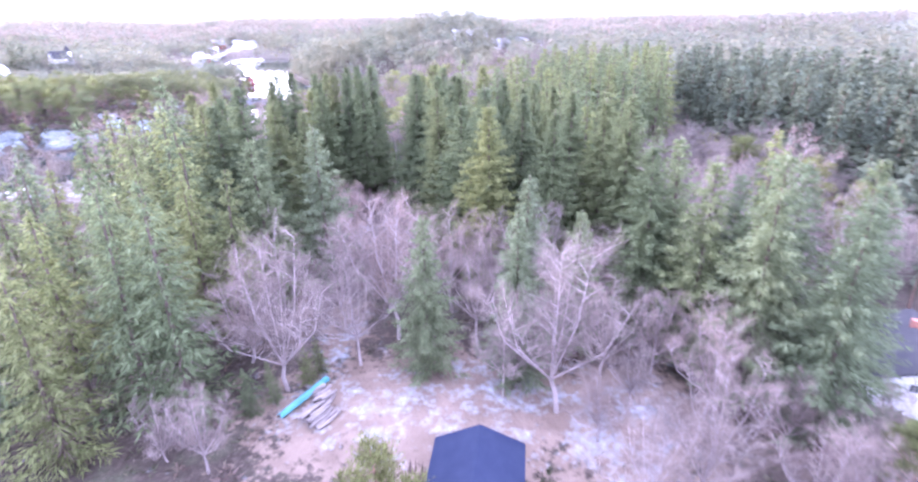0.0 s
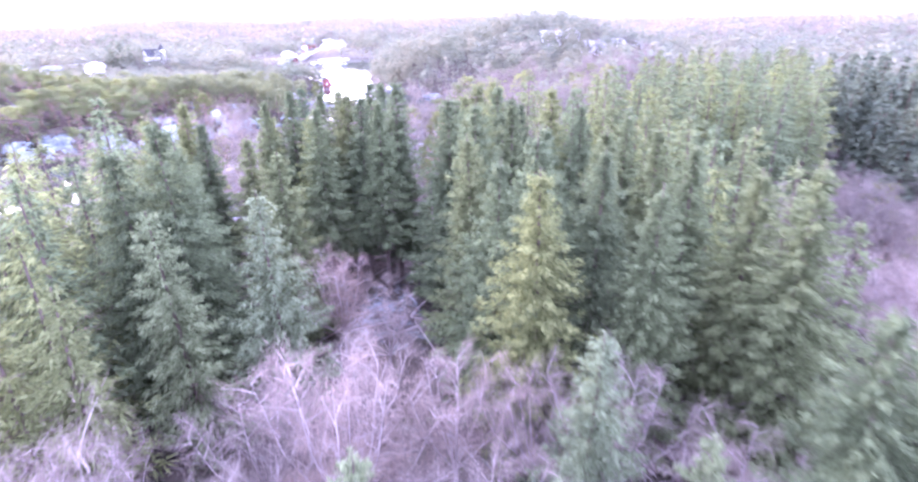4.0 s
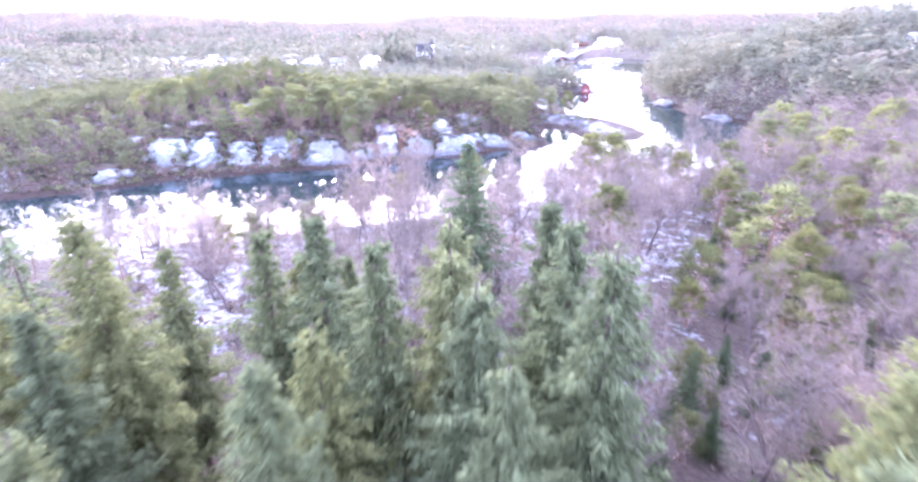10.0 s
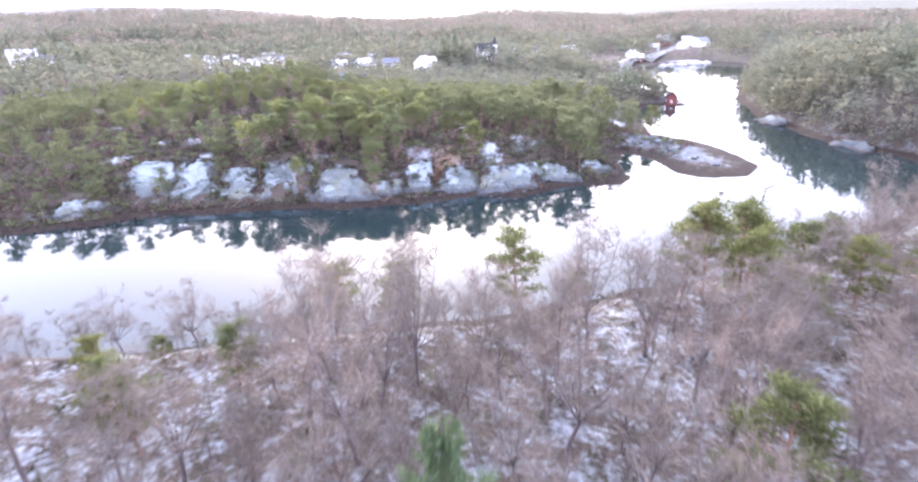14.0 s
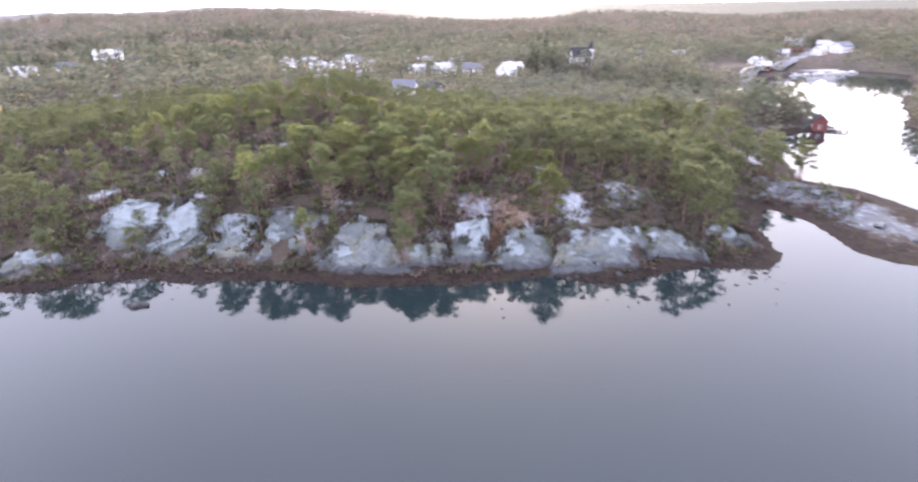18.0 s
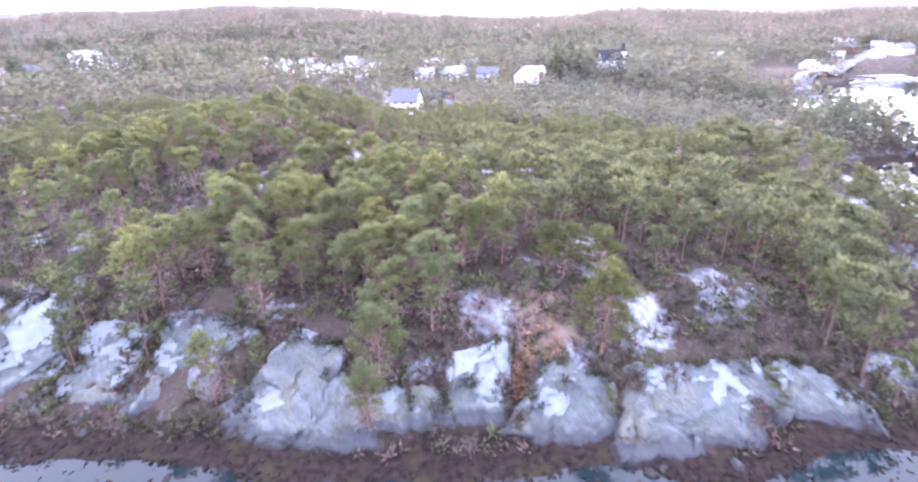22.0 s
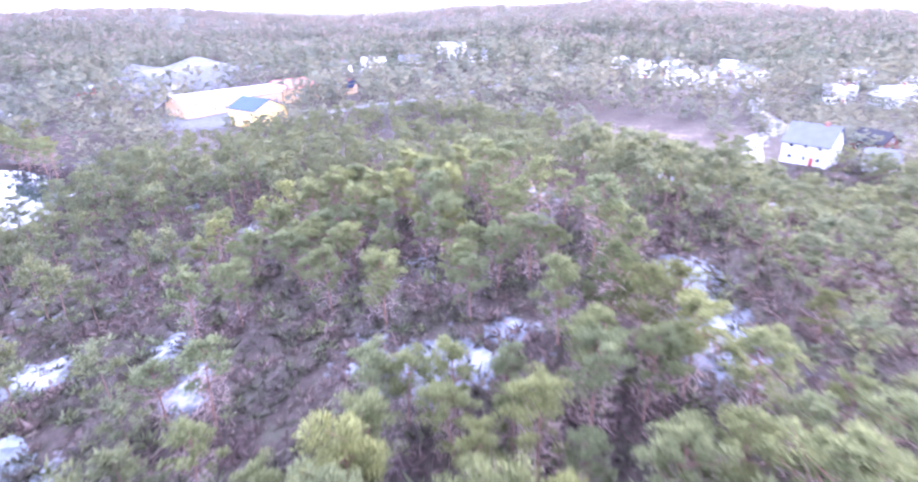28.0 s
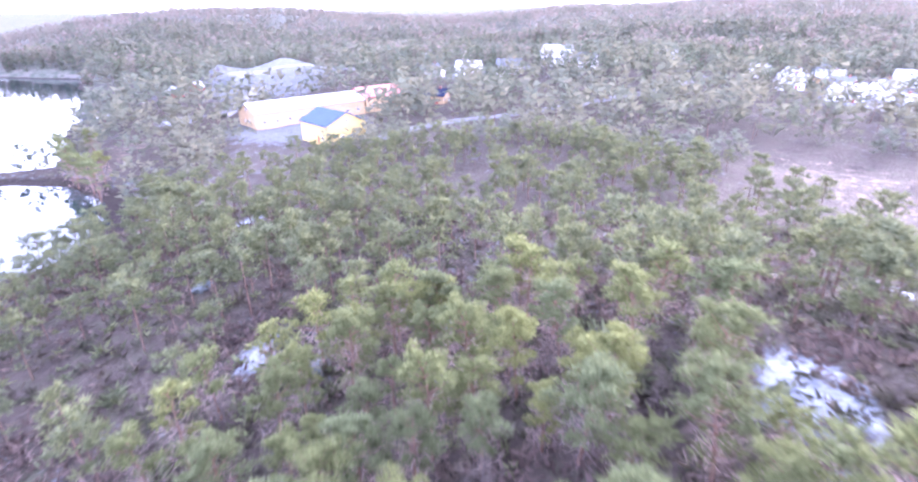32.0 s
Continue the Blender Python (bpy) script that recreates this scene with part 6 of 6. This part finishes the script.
def boat(x, y, turn, length, colour, label):
    """An open boat: a hull of ribs drawn in to the stem, with a rim and thwarts."""
    root = empty("boat", pose(x, y, 0, 0, 0, turn))
    tagged(root, label, "boat", "moored boats")
    bm, rings = bmesh.new(), []
    for i in range(9):
        k = i / 8
        half = length * 0.17 * (1 - k**3) * (0.85 + 0.15 * min(1, k * 4)) + 0.03
        keel = -0.25 + 0.45 * k**4
        rings.append([bm.verts.new(((k - 0.5) * length, s * half * q, zz)) for s, q, zz in ((-1, 1, 0.55 + 0.3 * k * k), (-1, 0.75, 0.05), (1, 0.0, keel), (1, 0.75, 0.05), (1, 1, 0.55 + 0.3 * k * k))])
    for r0, r1 in zip(rings, rings[1:]):
        for i in range(4):
            bm.faces.new((r0[i], r0[i + 1], r1[i + 1], r1[i]))
    bm.faces.new(rings[0])
    bmesh.ops.solidify(bm, geom=list(bm.faces), thickness=0.06)
    part("hull", bm, colour, root)
    for k in (-0.2, 0.1):
        part("thwart", box(length * k, -length * 0.14, 0.34, length * k + 0.25, length * 0.14, 0.39), LOG, root)
    if length > 6:
        part("cabin", box(-length * 0.1, -length * 0.11, 0.3, length * 0.2, length * 0.11, 1.5), TRIM, root, "white boat cabin")


jetty(-128, 366, 30, 6)
jetty(-215, 545, 20, 12)
jetty(-392, 8, 120, 10)
jetty(-405, 4, 110, 8)
for x, y, turn, length in ((-205, 548, 10, 8), (-201, 560, 30, 7), (-199, 566, 15, 8), (-210, 540, 50, 7), (-208, 556, 20, 7), (-212, 530, 60, 6.5), (-196, 572, 0, 8), (-398, 0, 80, 8), (-386, -4, 40, 6.5), (-410, -2, 100, 7)):
    boat(x, y, turn, length, TRIM, "white motor boat moored at the quay")

# roads and quay: flat ribbons a little above the ground


def ribbon(name, points, wide, material, label, lift=0.25, category="road"):
    pts, out = np.array(points, float), []
    fine = np.concatenate([pts[i] + (pts[i + 1] - pts[i]) * np.linspace(0, 1, 14, endpoint=False)[:, None] for i in range(len(pts) - 1)] + [pts[-1:]])
    for _ in range(8):
        fine[1:-1] = (fine[:-2] + 2 * fine[1:-1] + fine[2:]) / 4
    d = np.gradient(fine, axis=0)
    d /= np.linalg.norm(d, axis=1, keepdims=True)
    side = np.stack([-d[:, 1], d[:, 0]], -1) * wide / 2
    top = np.maximum.reduce([height(*(fine + side * k).T) for k in (-1, 0, 1)]) + lift
    for k, dz in ((-1.25, -1.2), (-1, 0), (1, 0), (1.25, -1.2)):
        out.append(np.column_stack([fine + side * k, top + dz]))
    n = len(fine)
    f = [(k * n + i, k * n + i + 1, (k + 1) * n + i + 1, (k + 1) * n + i) for k in range(3) for i in range(n - 1)]
    tagged(new(name, mesh_of(name, np.concatenate(out), f, material, True)), label, category, kind="structure")


ribbon("road_1", [(-187, 432), (-205, 462), (-228, 500), (-232, 560), (-248, 640), (-262, 720)], 8, ROADWAY, "pale frosted road along the harbour")
ribbon("road_2", [(-322, 142), (-337, 148), (-356, 166), (-390, 200), (-430, 240), (-470, 262)], 5, ROADWAY, "narrow snowy road through the pines")
ribbon("road_3", [(-262, 262), (-290, 276), (-305, 293), (-336, 300), (-372, 320)], 5, ROADWAY, "snowy farm road past the white house")
ribbon("road_4", [(-360, 70), (-400, 62), (-425, 40), (-452, 48), (-470, 80), (-500, 70)], 7, ROADWAY, "snowy track winding up the quarry slope")
for x, y, turn, w in ((-214, 566, 30, 26), (-396, 14, 20, 22)):
    ob = part("quay", box(-w / 2, -5, -3, w / 2, 5, 1.3), CONCRETE, None)
    ob.matrix_basis = pose(x, y, 0, 0, 0, turn)
    tagged(ob, "concrete quay at the harbour", "quay", "quays")

v, f = tube([(-63.3, 263.7, 0.04), (-62.6, 260, 0.04), (-63.2, 256.5, 0.04), (-62.3, 253, 0.04), (-61.8, 250.3, 0.04)], [0.11] * 5, 5)
tagged(new("mooring_rope", mesh_of("mooring_rope", v, f, WEED)), "dark mooring rope floating on the still water", "rope")
v, f = tube([(-61.8, 250.3, -0.1), (-61.8, 250.3, 0.1), (-61.8, 250.3, 0.25)], [0.16, 0.3, 0.1], 8)
tagged(new("mooring_buoy", mesh_of("mooring_buoy", v, f, WEED)), "small dark buoy at the end of the rope", "buoy")

# ---- things in the yard and the wood ----


def log_pile(x, y, turn, length, rows, seed):
    root = empty("log_pile", pose(x, y, at(x, y) + 0.02, 0, 0, turn))
    tagged(root, "heap of sawn grey logs and branches in the yard", "log pile")
    r5 = np.random.default_rng(seed)
    for k in range(rows):
        for i in range(7 - 2 * k):
            y0 = (i - (6 - 2 * k) / 2) * 0.42 + r5.normal(0, 0.06)
            l0 = length * r5.uniform(0.6, 1.0)
            x0 = r5.normal(0, length * 0.12)
            v0, f0 = tube([(x0 - l0 / 2, y0, 0.2 + 0.34 * k), (x0, y0 + r5.normal(0, 0.05), 0.2 + 0.34 * k), (x0 + l0 / 2, y0 + r5.normal(0, 0.12), 0.2 + 0.34 * k)], [0.19, 0.18, 0.15], 7)
            part("log", mesh_of("log", v0, f0, LOG, True), LOG, root)


log_pile(-13.6, 41.2, 55, 3.0, 3, 1)
log_pile(-14.0, 44.2, 50, 2.2, 2, 2)
bm = bmesh.new()
bmesh.ops.create_grid(bm, x_segments=34, y_segments=8, size=0.5)
for v in bm.verts:
    x0, y0 = v.co.x * 6.6, v.co.y * 0.75
    v.co = Vector((x0, y0, 0.5 * (1 - (abs(y0) / 0.42) ** 2.2) + 0.16 * noise.fractal(Vector((x0 * 0.8, y0 * 2, 3)), 1, 2, 3)))
for f in bm.faces:
    f.smooth = True
bmesh.ops.solidify(bm, geom=list(bm.faces), thickness=0.03)
tarp = part("tarpaulin", bm, TARP, None)
tarp.matrix_basis = pose(-15.6, 43.6, at(-15.6, 43.6) + 0.3, 0, 0, 60)
tagged(tarp, "teal tarpaulin thrown over a row of firewood", "tarpaulin")

r6 = np.random.default_rng(21)
for i, (x, y) in enumerate(((-12, 84), (-14, 86), (-9, 87), (-17, 88), (-13, 92), (-19, 84), (-11, 90), (-16, 95), (-22, 88), (-8, 82), (-38, 104), (-42, 108), (16, 106), (18, 109), (14, 104), (-20, 97))):
    l0, turn = r6.uniform(5, 11), r6.uniform(0, 6.3)
    ends = [(x + math.cos(turn) * l0 * s, y + math.sin(turn) * l0 * s) for s in (-0.5, 0, 0.5)]
    v0, f0 = tube([(a0, b0, at(a0, b0) + 0.12 + 0.05 * j) for j, (a0, b0) in enumerate(ends)], [0.17, 0.13, 0.07], 6)
    tagged(new("fallen_log", mesh_of("fallen_log", v0, f0, BARK_PALE, True)), "pale fallen trunk lying in the snowy clearing", "log", "fallen logs in the clearing")
for i, (x, y, tall) in enumerate(((-8, 101, 12), (-12, 104, 13), (-18, 106, 11), (-34, 106, 16), (-36, 101, 17), (-41, 108, 15))):
    v0, f0 = tube([(x, y, at(x, y) - 0.3), (x + r6.normal(0, 0.2), y, at(x, y) + tall * 0.5), (x + r6.normal(0, 0.4), y, at(x, y) + tall)], [0.22, 0.17, 0.06], 7)
    tagged(new("dead_trunk", mesh_of("dead_trunk", v0, f0, BARK_PALE, True)), "bare dead spruce trunk at the clearing", "tree trunk", "dead trunks")

# a leaning mooring stake in the inlet
v0, f0 = tube([(-61, 245, -1.5), (-61.5, 248, 0.6), (-62, 251, 2.2)], [0.09, 0.08, 0.06], 6)
tagged(new("mooring_stake", mesh_of("mooring_stake", v0, f0, LOG, True)), "thin leaning mooring stake in the water", "stake")

# brown bracken hollow between the shore rocks, and dead shrubs on the heath
sprigs("bracken", "rust-brown dead bracken in a hollow between the rocks", [(-126 + r6.normal(0, 2.0), 210 + r6.normal(0, 3.0), r6.uniform(0.5, 1.0)) for _ in range(130)], 0.7, 14, foliage("dead_bracken", [(0.42, 0.26, 0.16), (0.34, 0.22, 0.14)], 0.3, True))
